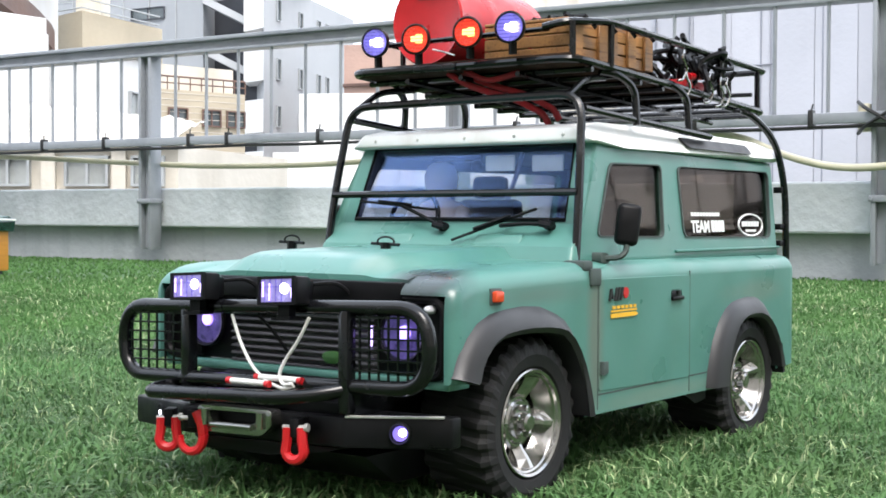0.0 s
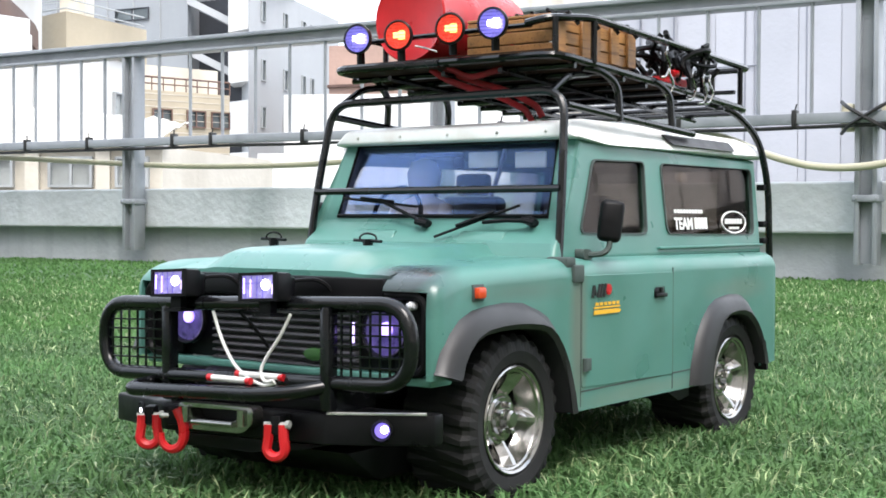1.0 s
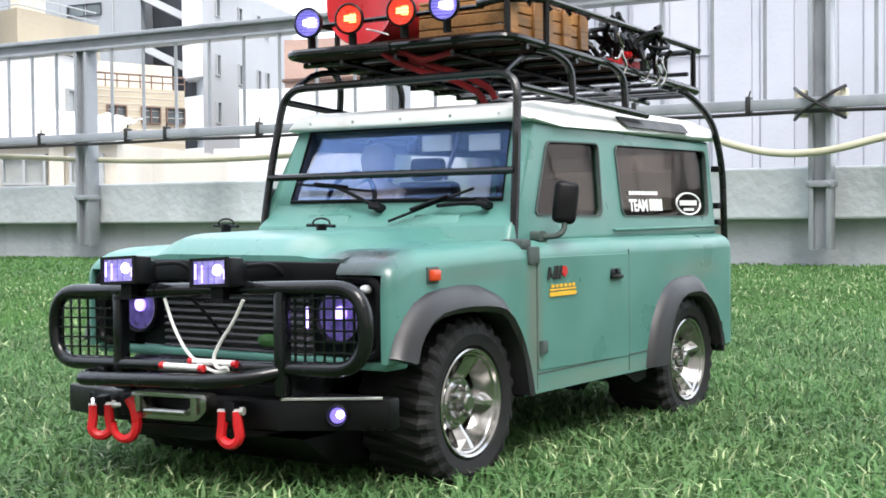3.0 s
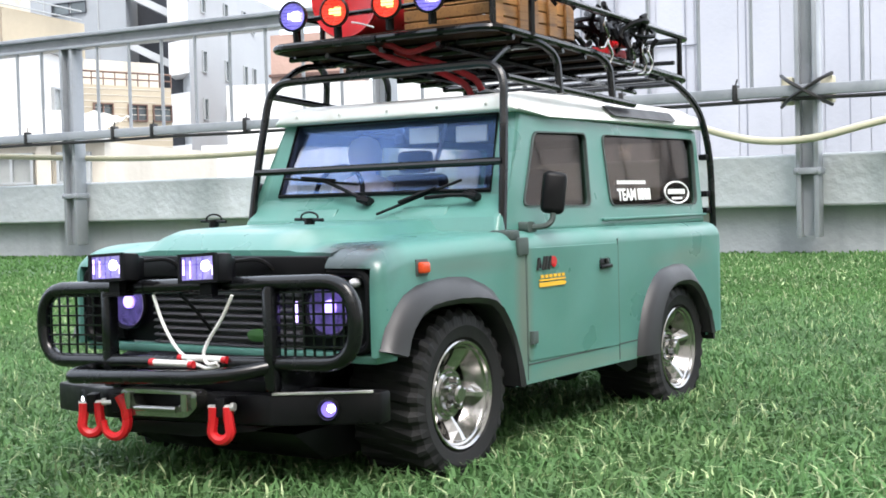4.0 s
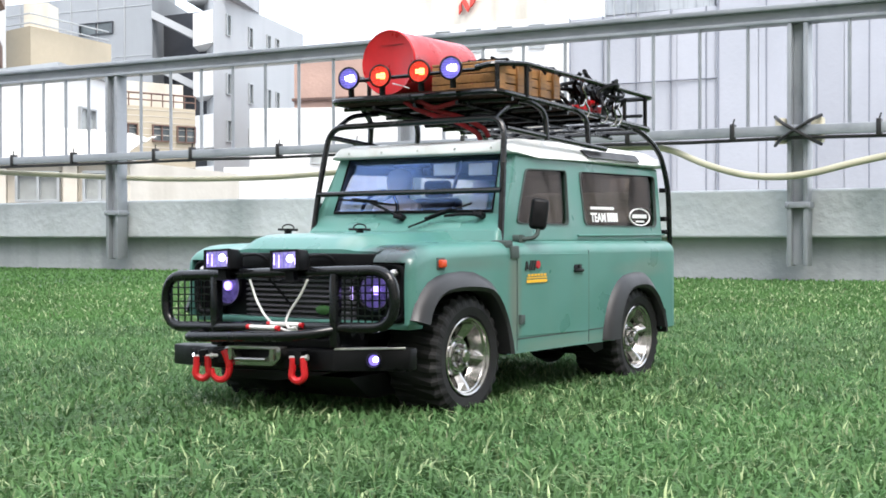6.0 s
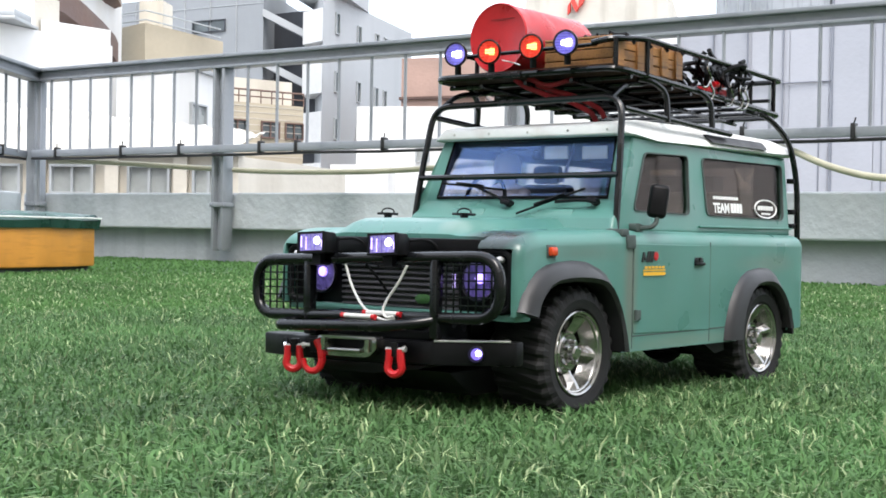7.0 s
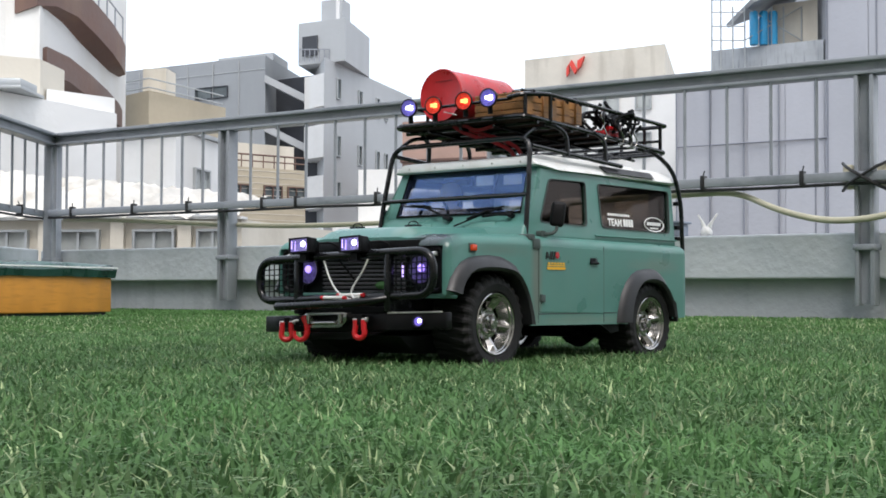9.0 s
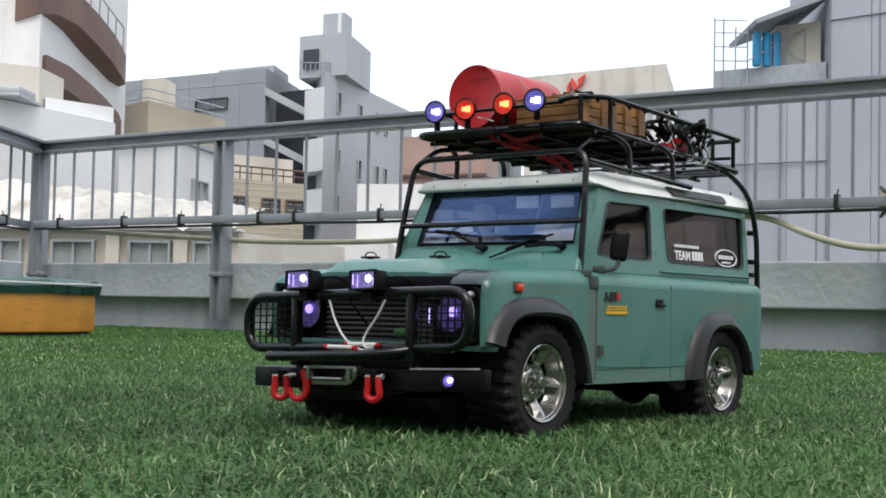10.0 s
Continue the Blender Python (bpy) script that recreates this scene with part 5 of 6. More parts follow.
def side_m(y, z, off=-0.0011):
    tilt = math.degrees(math.atan(0.105))
    return pose(half(z) + off, y, z, 0, 0, 90) @ pose(0, 0, 0, 90 - tilt)


word("TEAM", 0.0088, side_m(0.0635, 0.1255), M_PRINT, cabin, "white printed word")
bm = B()
for i in range(4):
    box(bm, 0.0005, 0.0012, 0.0770 + i * 0.0042, 0.0802 + i * 0.0042, -0.0001, 0.0062)
for i in range(10):
    box(bm, 0.0005, 0.0012, 0.0530 + i * 0.0036, 0.0556 + i * 0.0036, 0.0085, 0.0105)
for v in bm.verts:
    v.co.z += 0.1256
    v.co.x += half(v.co.z) - 0.0021
part("sticker_bars", bm, M_PRINT, cabin, "white sticker bars")
bm = B()
oval = [(0.1290 + 0.0165 * math.cos(6.28319 * i / 36), 0.1292 + 0.0062 * math.sin(6.28319 * i / 36)) for i in range(36)]
tube(bm, [(half(z) - 0.0010, y, z) for y, z in oval], 0.0006, 4, closed=True)
for y0, y1, z0, z1 in ((0.117, 0.141, 0.1283, 0.1312), (0.122, 0.136, 0.1252, 0.1266)):
    for i in range(6):
        w = (y1 - y0) / 6
        box(bm, half(z0) - 0.0014, half(z0) - 0.0008, y0 + i * w, y0 + i * w + w * 0.8, z0, z1)
part("oval_sticker", bm, M_PRINT, cabin, "white oval window sticker")

# wipers: spindle, arm and blade each
for piv, mid, b0, b1 in (((-0.0034, -0.0655, 0.1287), (-0.0340, -0.0606, 0.1396), (-0.0610, -0.0592, 0.1413), (-0.0115, -0.0600, 0.1368)),
                         ((0.0589, -0.0655, 0.1297), (0.0330, -0.0668, 0.1290), (0.0080, -0.0722, 0.1218), (0.0500, -0.0605, 0.1372))):
    piv, mid, b0, b1 = (Vector(v) for v in (piv, mid, b0, b1))
    wiper = part("wiper", tube(B(), [piv, piv.lerp(mid, 0.45) + Vector((0, -0.0014, 0.0006)), mid], 0.0010, 6), M_BLACK, cabin, "black windscreen wiper")
    bm = B()
    tube(bm, [b0, b0.lerp(b1, 0.5) + Vector((0, -0.0006, 0)), b1], 0.0007, 5)
    tube(bm, [b0.lerp(b1, 0.28) + Vector((0, -0.0016, 0.0012)), b0.lerp(b1, 0.72) + Vector((0, -0.0016, 0.0012))], 0.0008, 5)
    part("blade", bm, M_BLACK, wiper)
    bm = B()
    tube(bm, [piv + Vector((0, 0.004, -0.001)), piv + Vector((0, -0.0018, 0.0006))], 0.0024, 10)
    tube(bm, [piv + Vector((-0.004, -0.001, 0.0006)), piv + Vector((0.003, -0.001, -0.0006))], 0.0016, 8)
    part("spindle", bm, M_BLACK, wiper)

# interior
bm = B()
box(bm, -0.068, 0.068, -0.054, -0.036, 0.112, 0.1275, 0.003)
part("dashboard", bm, M_BLACK, truck, "black dashboard")
part("load_floor", box(B(), -0.069, 0.069, 0.030, 0.155, 0.095, 0.110, 0.002), M_BLACK, truck)
for x in (-0.034, 0.034):
    bm = B()
    box(bm, x - 0.021, x + 0.021, -0.022, 0.022, 0.096, 0.112, 0.004)
    box(bm, x - 0.020, x + 0.020, 0.016, 0.028, 0.108, 0.143, 0.004, m=None)
    box(bm, x - 0.011, x + 0.011, 0.019, 0.026, 0.1435, 0.156, 0.003)
    part("seat", bm, M_SEAT, truck, "black bucket seat")
bm = B()
box(bm, -0.0270, 0.0035, -0.0420, -0.0395, 0.1618, 0.1645, 0.0010)
box(bm, -0.0020, 0.0035, -0.0425, -0.0390, 0.1565, 0.1617, 0.0012)
part("rear_view_mirror", bm, M_BLACK, truck, "black mirror bar at the windscreen's top")
for x0, x1, z in ((0.0060, 0.0235, 0.1563), (0.0340, 0.0520, 0.1558)):
    part("sun_visor", box(B(), x0, x1, -0.0405, -0.0390, z, z + 0.0080, 0.0006), M_WHITE, truck, "cream sun visor")
part("hanging_strap", tube(B(), bend([(0.0290, -0.0410, 0.1655), (0.0265, -0.0415, 0.1560), (0.0215, -0.0430, 0.1420)], 0.006), 0.0012, 6), M_LINING, truck, "dark strap hanging inside the windscreen", True)
bm = B()
ring = [(-0.040 + 0.0155 * math.cos(6.28319 * i / 24), -0.0400 + 0.004 * math.sin(6.28319 * i / 24), 0.132 + 0.015 * math.sin(6.28319 * i / 24)) for i in range(24)]
tube(bm, ring, 0.0014, 6, closed=True)
tube(bm, [(-0.055, -0.04, 0.132), (-0.025, -0.04, 0.132)], 0.0012, 6)
tube(bm, [(-0.040, -0.039, 0.132), (-0.040, -0.050, 0.122)], 0.0018, 6)
part("steering_wheel", bm, M_BLACK, truck, "black steering wheel")
bm = B()
DX, DY = -0.040, -0.016
lathe(bm, [(0.098, 0.012), (0.114, 0.0175), (0.132, 0.0165), (0.1405, 0.011), (0.143, 0.0050), (0.1450, 0.0055), (0.1490, 0.0086), (0.1550, 0.0094), (0.1610, 0.0070), (0.1630, 0.002)], (DX, DY, 0), "z", 18)
for x in (-0.016, 0.016):
    tube(bm, bend([(DX + x, DY - 0.002, 0.1375), (DX + x * 1.1, DY - 0.009, 0.123), (DX + x * 0.9, DY - 0.020, 0.130)], 0.006), 0.0038, 8)
solo("driver_figure", bm, M_DOLL, "plain seated doll figure behind the steering wheel", "doll", True)

# bumper, winch, shackles
bm = B()
plan = [(-0.0935, -0.170), (-0.0935, -0.1825), (-0.046, -0.1965), (0.046, -0.1965), (0.0868, -0.1790), (0.0868, -0.172)]
prism(bm, plan, "z", 0.0395, 0.0520, 0.0012)
prism(bm, [(-0.042, 0.0394), (0.046, 0.0394), (0.036, 0.0370), (0.004, 0.0335), (-0.034, 0.0335)], "y", -0.1955, -0.165, 0.0010)
bumper = part("bumper", bm, M_BLACK, truck, "black steel winch bumper")
part("bumper_edge", tube(B(), [(0.0845, -0.1805, 0.0522), (0.047, -0.1962, 0.0522)], 0.0006, 5), M_STEEL, bumper, "worn bright bumper edge")
for s in (-1, 1):
    n = Vector((0.388 * s, -0.922, 0)).normalized()
    c = Vector((0.0680 * s, -0.1876 - (0.0015 if s < 0 else 0), 0.0457))
    m = Matrix.Translation(c) @ n.to_track_quat("Z", "Y").to_matrix().to_4x4()
    bm = lathe(B(), [(-0.004, 0.0046), (0.0010, 0.0046), (0.0014, 0.0040), (-0.0004, 0.0034), (-0.004, 0.0030)], axis="z", n=20, close=True)
    bm.transform(m)
    fl = part("fog_lamp", bm, M_BLACK, bumper, "small violet-white fog lamp in the bumper", True)
    bm = lathe(B(), [(-0.003, 0.0031), (-0.0001, 0.0031), (-0.0001, 0.001)], axis="z", n=16)
    bm.transform(m)
    part("reflector", bm, M_REFL_F, fl, "violet reflector", True)
    bm = lathe(B(), [(-0.002, 0.0015), (0.0006, 0.0015), (0.0012, 0.0009)], (0.0011 * s, 0.0004, 0), axis="z", n=16)
    bm.transform(m)
    part("led", bm, M_LED_W, fl, "glowing white bulb", True)
# winch fairlead
bm = B()
pl = rounded([(-0.024, 0.0425), (0.008, 0.0425), (0.0135, 0.0470), (0.0135, 0.0535), (-0.030, 0.0535), (-0.030, 0.0470)], 0.0025)
out_v = prism(B(), pl, "y", -0.2035, -0.1970, 0.0014, 3)
hole = prism(B(), rounded([(-0.021, 0.0468), (0.004, 0.0468), (0.006, 0.0518), (-0.023, 0.0518)], 0.002), "y", -0.22, -0.19)
part("fairlead", carve("fairlead", out_v, [hole]), M_CHROME, bumper, "bright metal winch fairlead")
for x in (-0.0245, 0.0080):
    part("roller", tube(B(), [(x, -0.2042, 0.0455), (x, -0.2042, 0.0522)], 0.0019, 10), M_CHROME, bumper, "bright fairlead roller", True)
part("roller", tube(B(), [(-0.0200, -0.2046, 0.0459), (0.0035, -0.2046, 0.0459)], 0.0013, 10), M_CHROME, bumper, "bright fairlead roller", True)
bm = B()
box(bm, -0.034, 0.040, -0.192, -0.170, 0.0524, 0.0580, 0.001)
tube(bm, [(-0.030, -0.184, 0.0600), (0.030, -0.184, 0.0600)], 0.0065, 14)
part("winch", bm, M_BLACK, truck, "black winch drum behind the bars")
for x0, x1, y, z in ((-0.012, 0.010, -0.2020, 0.0642), (0.000, 0.024, -0.1975, 0.0662)):
    bm = B()
    tube(bm, [(x0, y, z), (x1, y, z + 0.0002)], 0.0013, 10)
    t = part("damper_tube", bm, M_WCABLE, truck, "white tube with red ends", True)
    for x in (x0, x1):
        part("tube_end", tube(B(), [(x - 0.0012, y, z), (x + 0.0012, y, z)], 0.0015, 10), M_RED, t, smooth=True)

part("rope_end", tube(B(), [(0.0350, -0.1880, 0.0550), (0.0445, -0.1880, 0.0590)], 0.0014, 8), M_RED, truck, "red winch rope end", True)


def shackle(x, y, z, r, turn, hook=False):
    t = thing("tow_hook" if hook else "tow_shackle", (x, y, z), "red enamelled tow hook hanging on the bumper" if hook else "red enamelled bow shackle hanging on the bumper", "tow hook" if hook else "shackle", "red tow gear")
    m = pose(x, y, z, 0, 0, turn)
    bm = B()
    if hook:
        pts = [(0.002, 0, 0.006), (0.0045, 0, 0.001), (0.0052, 0, -0.006), (0.003, 0, -0.0105), (-0.0015, 0, -0.0118), (-0.0055, 0, -0.0090), (-0.0060, 0, -0.0045)]
        tube(bm, bend(pts, 0.004, 3), 0.0026, 8, r1=0.0015)
    else:
        pts = [(-r * 0.75, 0, 0.003), (-r * 0.8, 0, -0.002)] + [(r * math.sin(a), 0, -0.0060 + -r * math.cos(a)) for a in [radians(d) for d in range(-80, 81, 20)]] + [(r * 0.8, 0, -0.002), (r * 0.75, 0, 0.003)]
        tube(bm, pts, 0.0021, 8)
    bm.transform(m)
    part("bow", bm, M_RED, t, smooth=True)
    bm = B()
    tube(bm, [(-0.0052, 0, 0.003), (0.0050, 0, 0.003)], 0.0010, 8)
    lathe(bm, [(0.0046, 0.0017), (0.0062, 0.0017)], (0, 0, 0.003), "x", 8)
    bm.transform(m)
    part("pin", bm, M_STEEL, t)
    bm = B()
    box(bm, -0.0022, 0.0022, -0.001, 0.0085, -0.001, 0.0065, 0.0006)
    bm.transform(m)
    part("lug", bm, M_BLACK, t)


shackle(-0.0475, -0.2040, 0.0440, 0.0042, 35)
shackle(-0.0300, -0.2060, 0.0450, 0.0042, 20, True)
shackle(0.0280, -0.2050, 0.0448, 0.0042, 15)

# bull bar
BY = -0.1955
bm = B()
hoop = bend([(-0.02, BY, 0.0952), (0.0860, BY + 0.003, 0.0955), (0.0860, BY + 0.003, 0.0640), (-0.02, BY, 0.0638), (-0.0885, BY + 0.002, 0.0636), (-0.0885, BY + 0.002, 0.0950), (-0.0205, BY, 0.0952)], 0.0157, 8)
tube(bm, hoop, 0.0031, 12)
bull = part("bull_bar", bm, M_BAR, truck, "black tube bull bar", True)
for x in (-0.0445, 0.0465):
    bm = B()
    box(bm, x - 0.0026, x + 0.0026, BY - 0.0022, BY + 0.004, 0.0530, 0.0945, 0.0014)
    prism(bm, [(x - 0.002, BY + 0.003), (x + 0.002, BY + 0.003), (x + 0.002, BY + 0.028), (x - 0.002, BY + 0.028)], "z", 0.0515, 0.0620)
    part("upright", bm, M_BAR, bull)
bm = B()
tube(bm, bend([(-0.052, BY + 0.010, 0.0612), (-0.0560, BY - 0.006, 0.0594), (-0.0540, BY - 0.014, 0.0586), (0.0280, BY - 0.014, 0.0600), (0.0400, BY - 0.006, 0.0614), (0.0470, BY + 0.002, 0.0630)], 0.008, 5), 0.0030, 12)
part("nudge_bar", bm, M_BAR, bull, smooth=True)
for s, x0, x1 in ((1, 0.0498, 0.0838), (-1, -0.0862, -0.0475)):
    bm = B()
    k = 7
    for i in range(k):
        x = x0 + (x1 - x0) * (i + 0.5) / k
        cut = 0.004 if i in ((0,) if s < 0 else (k - 1,)) else 0
        tube(bm, [(x, BY + 0.002, 0.0640 + cut), (x, BY + 0.002, 0.0935 - cut)], 0.00055, 4)
    for i in range(7):
        z = 0.0665 + i * 0.0042
        tube(bm, [(x0 - 0.001, BY + 0.0014, z), (x1 + 0.001, BY + 0.0014, z)], 0.00055, 4)
    part("lamp_guard", bm, M_BAR, bull, "black wire mesh lamp guard", kind="stuff")
for x, turn in ((-0.0330, 2), (0.0190, 2)):
    m = pose(x, -0.2010, 0.1028, -4, -3, turn)
    bm = B()
    box(bm, -0.0098, 0.0098, -0.0045, 0.0045, -0.0058, 0.0058, 0.0012, m=m)
    prism_pts = [(-0.008, 0.0046), (0.008, 0.0046), (0.0045, 0.0125), (-0.0045, 0.0125)]
    b2 = B()
    prism(b2, prism_pts, "z", -0.0045, 0.0045, 0.001)
    b2.transform(m)
    tmp = bpy.data.meshes.new("t")
    b2.to_mesh(tmp)
    b2.free()
    bm.from_mesh(tmp)
    bpy.data.meshes.remove(tmp)
    box(bm, -0.003, 0.003, -0.001, 0.003, -0.0105, -0.0059, m=m)
    box(bm, -0.005, 0.005, -0.003, 0.005, -0.0120, -0.0106, m=m)
    sp = part("spot_lamp", bm, M_BLACK, truck, "square black spot lamp, lit white")
    bm = B()
    box(bm, -0.0088, 0.0088, -0.0050, -0.0046, -0.0049, 0.0049, m=m)
    part("reflector", bm, M_REFL_S, sp, "violet reflector")
    bm = B()
    lathe(bm, [(-0.0060, 0.0008), (-0.0056, 0.0021), (-0.0051, 0.0021)], (0.0040, 0, 0.0008), "y", 16)
    bm.transform(m)
    part("led", bm, M_LED_W, sp, "glowing white bulb")
    # glints in the spot lamp's glass, built as glowing strips
    bm = B()
    for u, v0, v1 in ((-0.0038, -0.0040, 0.0030), (-0.0074, -0.0025, 0.0036), (0.0078, -0.0030, 0.0010)):
        box(bm, u - 0.0003, u + 0.0003, -0.0055, -0.0051, v0, v1, m=m)
    part("glint_strip", bm, M_GLOW_V, sp, "violet strip glowing as a glint in the glass")
    bm = B()
    for u0, u1, v0, v1 in ((-0.0098, 0.0098, 0.0046, 0.0058), (-0.0098, 0.0098, -0.0058, -0.0046), (-0.0098, -0.0086, -0.0046, 0.0046), (0.0086, 0.0098, -0.0046, 0.0046)):
        box(bm, u0, u1, -0.0062, -0.0046, v0, v1, m=m)
    part("bezel", bm, M_BLACK, sp)
    bm = B()
    for i in range(4):
        xx = -0.0060 + i * 0.0030
        tube(bm, [m @ Vector((xx, -0.0058, -0.0048)), m @ Vector((xx, -0.0058, 0.0048))], 0.0003, 4)
    tube(bm, [m @ Vector((-0.0088, -0.0058, 0.0015)), m @ Vector((0.0088, -0.0058, 0.0015))], 0.0003, 4)
    part("lens_rib", bm, M_LENS_C, sp)
    bm = B()
    tube(bm, bend([m @ Vector((0.004, 0.012, 0.003)), m @ Vector((0.012, 0.02, 0.004)), m @ Vector((0.016, 0.026, -0.004)), m @ Vector((0.022, 0.030, -0.007))], 0.008), 0.0009, 6)
    part("cable", bm, M_BLACK, sp, smooth=True)
# white cable loops over the grille
for pts, mt in (([(-0.0160, BY - 0.001, 0.0915), (-0.0120, BY - 0.0005, 0.0800), (-0.0030, BY - 0.0015, 0.0690), (0.0080, BY - 0.003, 0.0640), (0.0165, BY - 0.004, 0.0625), (0.0215, BY - 0.003, 0.0640)], M_WCABLE),
                ([(0.0280, BY - 0.001, 0.0920), (0.0230, BY - 0.0015, 0.0830), (0.0155, BY - 0.002, 0.0740), (0.0128, BY - 0.003, 0.0680), (0.0160, BY - 0.004, 0.0640), (0.0215, BY - 0.004, 0.0650)], M_WCABLE),
                ([(-0.0030, BY + 0.001, 0.0920), (0.0010, BY + 0.006, 0.0850), (0.0060, BY + 0.010, 0.0760)], M_BLACK)):
    bm = B()
    tube(bm, bend(pts, 0.006, 4), 0.00075, 7)
    part("winch_cable", bm, mt, truck, "white winch cable" if mt is M_WCABLE else "black winch cable", True)

# the bar and bumper hang a little out of level
for ob in [bumper, *bumper.children_recursive, bull, *bull.children_recursive, *[o for t in bpy.data.objects if t.name.startswith(("tow_hook", "tow_shackle")) for o in t.children]]:
    for v in ob.data.vertices:
        v.co.z += 0.030 * v.co.x

# outside cage
bm = B()
tube(bm, bend([(-0.0765, -0.0685, 0.1110), (-0.0750, -0.0635, 0.1450), (-0.0712, -0.0550, 0.1910), (0.0712, -0.0550, 0.1915), (0.0750, -0.0635, 0.1450), (0.0765, -0.0690, 0.1105)], 0.013, 6), 0.0021, 9)
cage = part("front_hoop", bm, M_BAR, truck, "black tube cage hoop round the windscreen", True)
for s in (1, -1):
    bm = B()
    box(bm, min(0.0745 * s, 0.0862 * s), max(0.0745 * s, 0.0862 * s), -0.0775, -0.0690, 0.1085, 0.1135, 0.0012)
    box(bm, min(0.0866 * s, 0.0886 * s), max(0.0866 * s, 0.0886 * s), -0.0745, -0.0655, 0.1020, 0.1100, 0.0008)
    part("bracket", bm, M_WEATHER, cage, "worn dark bracket at the foot of the hoop")
bm = B()
tube(bm, [(-0.0748, -0.0648, 0.1445), (0.0748, -0.0648, 0.1450)], 0.0018, 8)
part("cross_bar", bm, M_BAR, cage, smooth=True)
for s in (1, -1):
    bm = B()
    tube(bm, bend([(0.0715 * s, -0.0540, 0.1845), (0.0735 * s, 0.0, 0.1812), (0.0755 * s, 0.0740, 0.1772)], 0.01), 0.0019, 8)
    part("side_bar", bm, M_BAR, cage, smooth=True)
    bm = B()
    tube(bm, bend([(0.0790 * s, 0.1745, 0.1070), (0.0790 * s, 0.1720, 0.1520), (0.0770 * s, 0.1610, 0.1800), (0.0690 * s, 0.1420, 0.1950), (0.060 * s, 0.125, 0.1980)], 0.014, 6), 0.0021, 9)
    rp = part("rear_post", bm, M_BAR, cage, smooth=True)
    bm = B()
    for z in (0.118, 0.128, 0.150):
        box(bm, min(0.0740 * s, 0.0790 * s), max(0.0740 * s, 0.0790 * s), 0.1655, 0.1720, z - 0.0018, z + 0.0018, 0.0004)
    part("bracket", bm, M_BLACK, rp)
    for y in (-0.0060, 0.0520):
        bm = B()
        tube(bm, bend([(0.0640 * s, y - 0.020, 0.2050), (0.0690 * s, y - 0.012, 0.2040), (0.0725 * s, y, 0.1980), (0.0738 * s, y, 0.1790)], 0.009, 5), 0.0020, 8)
        part("rack_leg", bm, M_BAR, cage, smooth=True)
    bm = B()
    tube(bm, bend([(0.0640 * s, -0.0550, 0.1910), (0.0640 * s, -0.0400, 0.2000), (0.060 * s, -0.014, 0.2030)], 0.01), 0.0017, 8)
    part("brace", bm, M_BAR, cage, smooth=True)


# roof rack
def rz(y, z0, z1):
    return z0 + (z1 - z0) * (y + 0.055) / 0.222


bm = B()
per = [(0.0, -0.056, 0.2085), (0.0675, -0.056, 0.2085), (0.0690, 0.165, 0.1965), (0.0, 0.167, 0.1965), (-0.0690, 0.165, 0.1965), (-0.0715, -0.056, 0.2090), (-0.001, -0.056, 0.2085)]
tube(bm, bend(per, 0.012, 6), 0.0020, 8)
rack = part("roof_rack", bm, M_BAR, truck, "black tube roof rack", True)
for i in range(9):
    y = -0.040 + i * 0.0245
    bm = B()
    tube(bm, [(-0.070, y, rz(y, 0.2052, 0.1938)), (0.068, y, rz(y, 0.2052, 0.1938))], 0.0015, 6)
    part("rack_slat", bm, M_BAR, rack, smooth=True)
for x in (-0.034, 0.0, 0.034):
    bm = B()
    tube(bm, [(x, -0.054, rz(-0.054, 0.2030, 0.1915)), (x, 0.164, rz(0.164, 0.2030, 0.1915))], 0.0015, 6)
    part("rack_runner", bm, M_BAR, rack, smooth=True)
bm = B()
prism(bm, [(-0.054, 0.2066), (0.100, 0.1985), (0.100, 0.2023), (-0.054, 0.2115)], "x", -0.0665, 0.0640, 0.0004, 1)
part("rack_board", bm, M_DECK, rack, "dark brown deck board")
bm = B()
up = [(0.0500, -0.0560, 0.2240), (0.0620, -0.0540, 0.2262), (0.0690, -0.0260, 0.2284), (0.0690, 0.165, 0.2212), (-0.0690, 0.165, 0.2212), (-0.0700, -0.0260, 0.2280), (-0.0690, -0.0450, 0.2265)]
tube(bm, bend(up, 0.007, 5), 0.0019, 8)
part("upper_rail", bm, M_BAR, rack, smooth=True)
for x, y in [(0.0640, -0.052), (0.0690, -0.024), (0.0690, 0.152), (0.045, 0.165), (0.02, 0.165), (-0.02, 0.165), (-0.045, 0.165), (-0.069, 0.152), (-0.07, 0.04), (-0.07, -0.012), (0.069, 0.10)]:
    bm = B()
    tube(bm, [(x, y, rz(y, 0.2085, 0.1968)), (x, y, min(rz(y, 0.2290, 0.2212), 0.2262 + (y + 0.052) * 0.08))], 0.0017, 7)
    part("stanchion", bm, M_BAR, rack, smooth=True)
bm = B()
tube(bm, bend([(0.060, 0.165, 0.208), (0.030, 0.165, 0.2085), (-0.06, 0.165, 0.2085)], 0.01), 0.0013, 6)
part("rear_rail", bm, M_BAR, rack, smooth=True)
bm = B()
tube(bm, [(-0.050, -0.0545, 0.2222), (0.052, -0.0545, 0.2232)], 0.0013, 6)
part("lamp_bar", bm, M_BAR, rack, smooth=True)
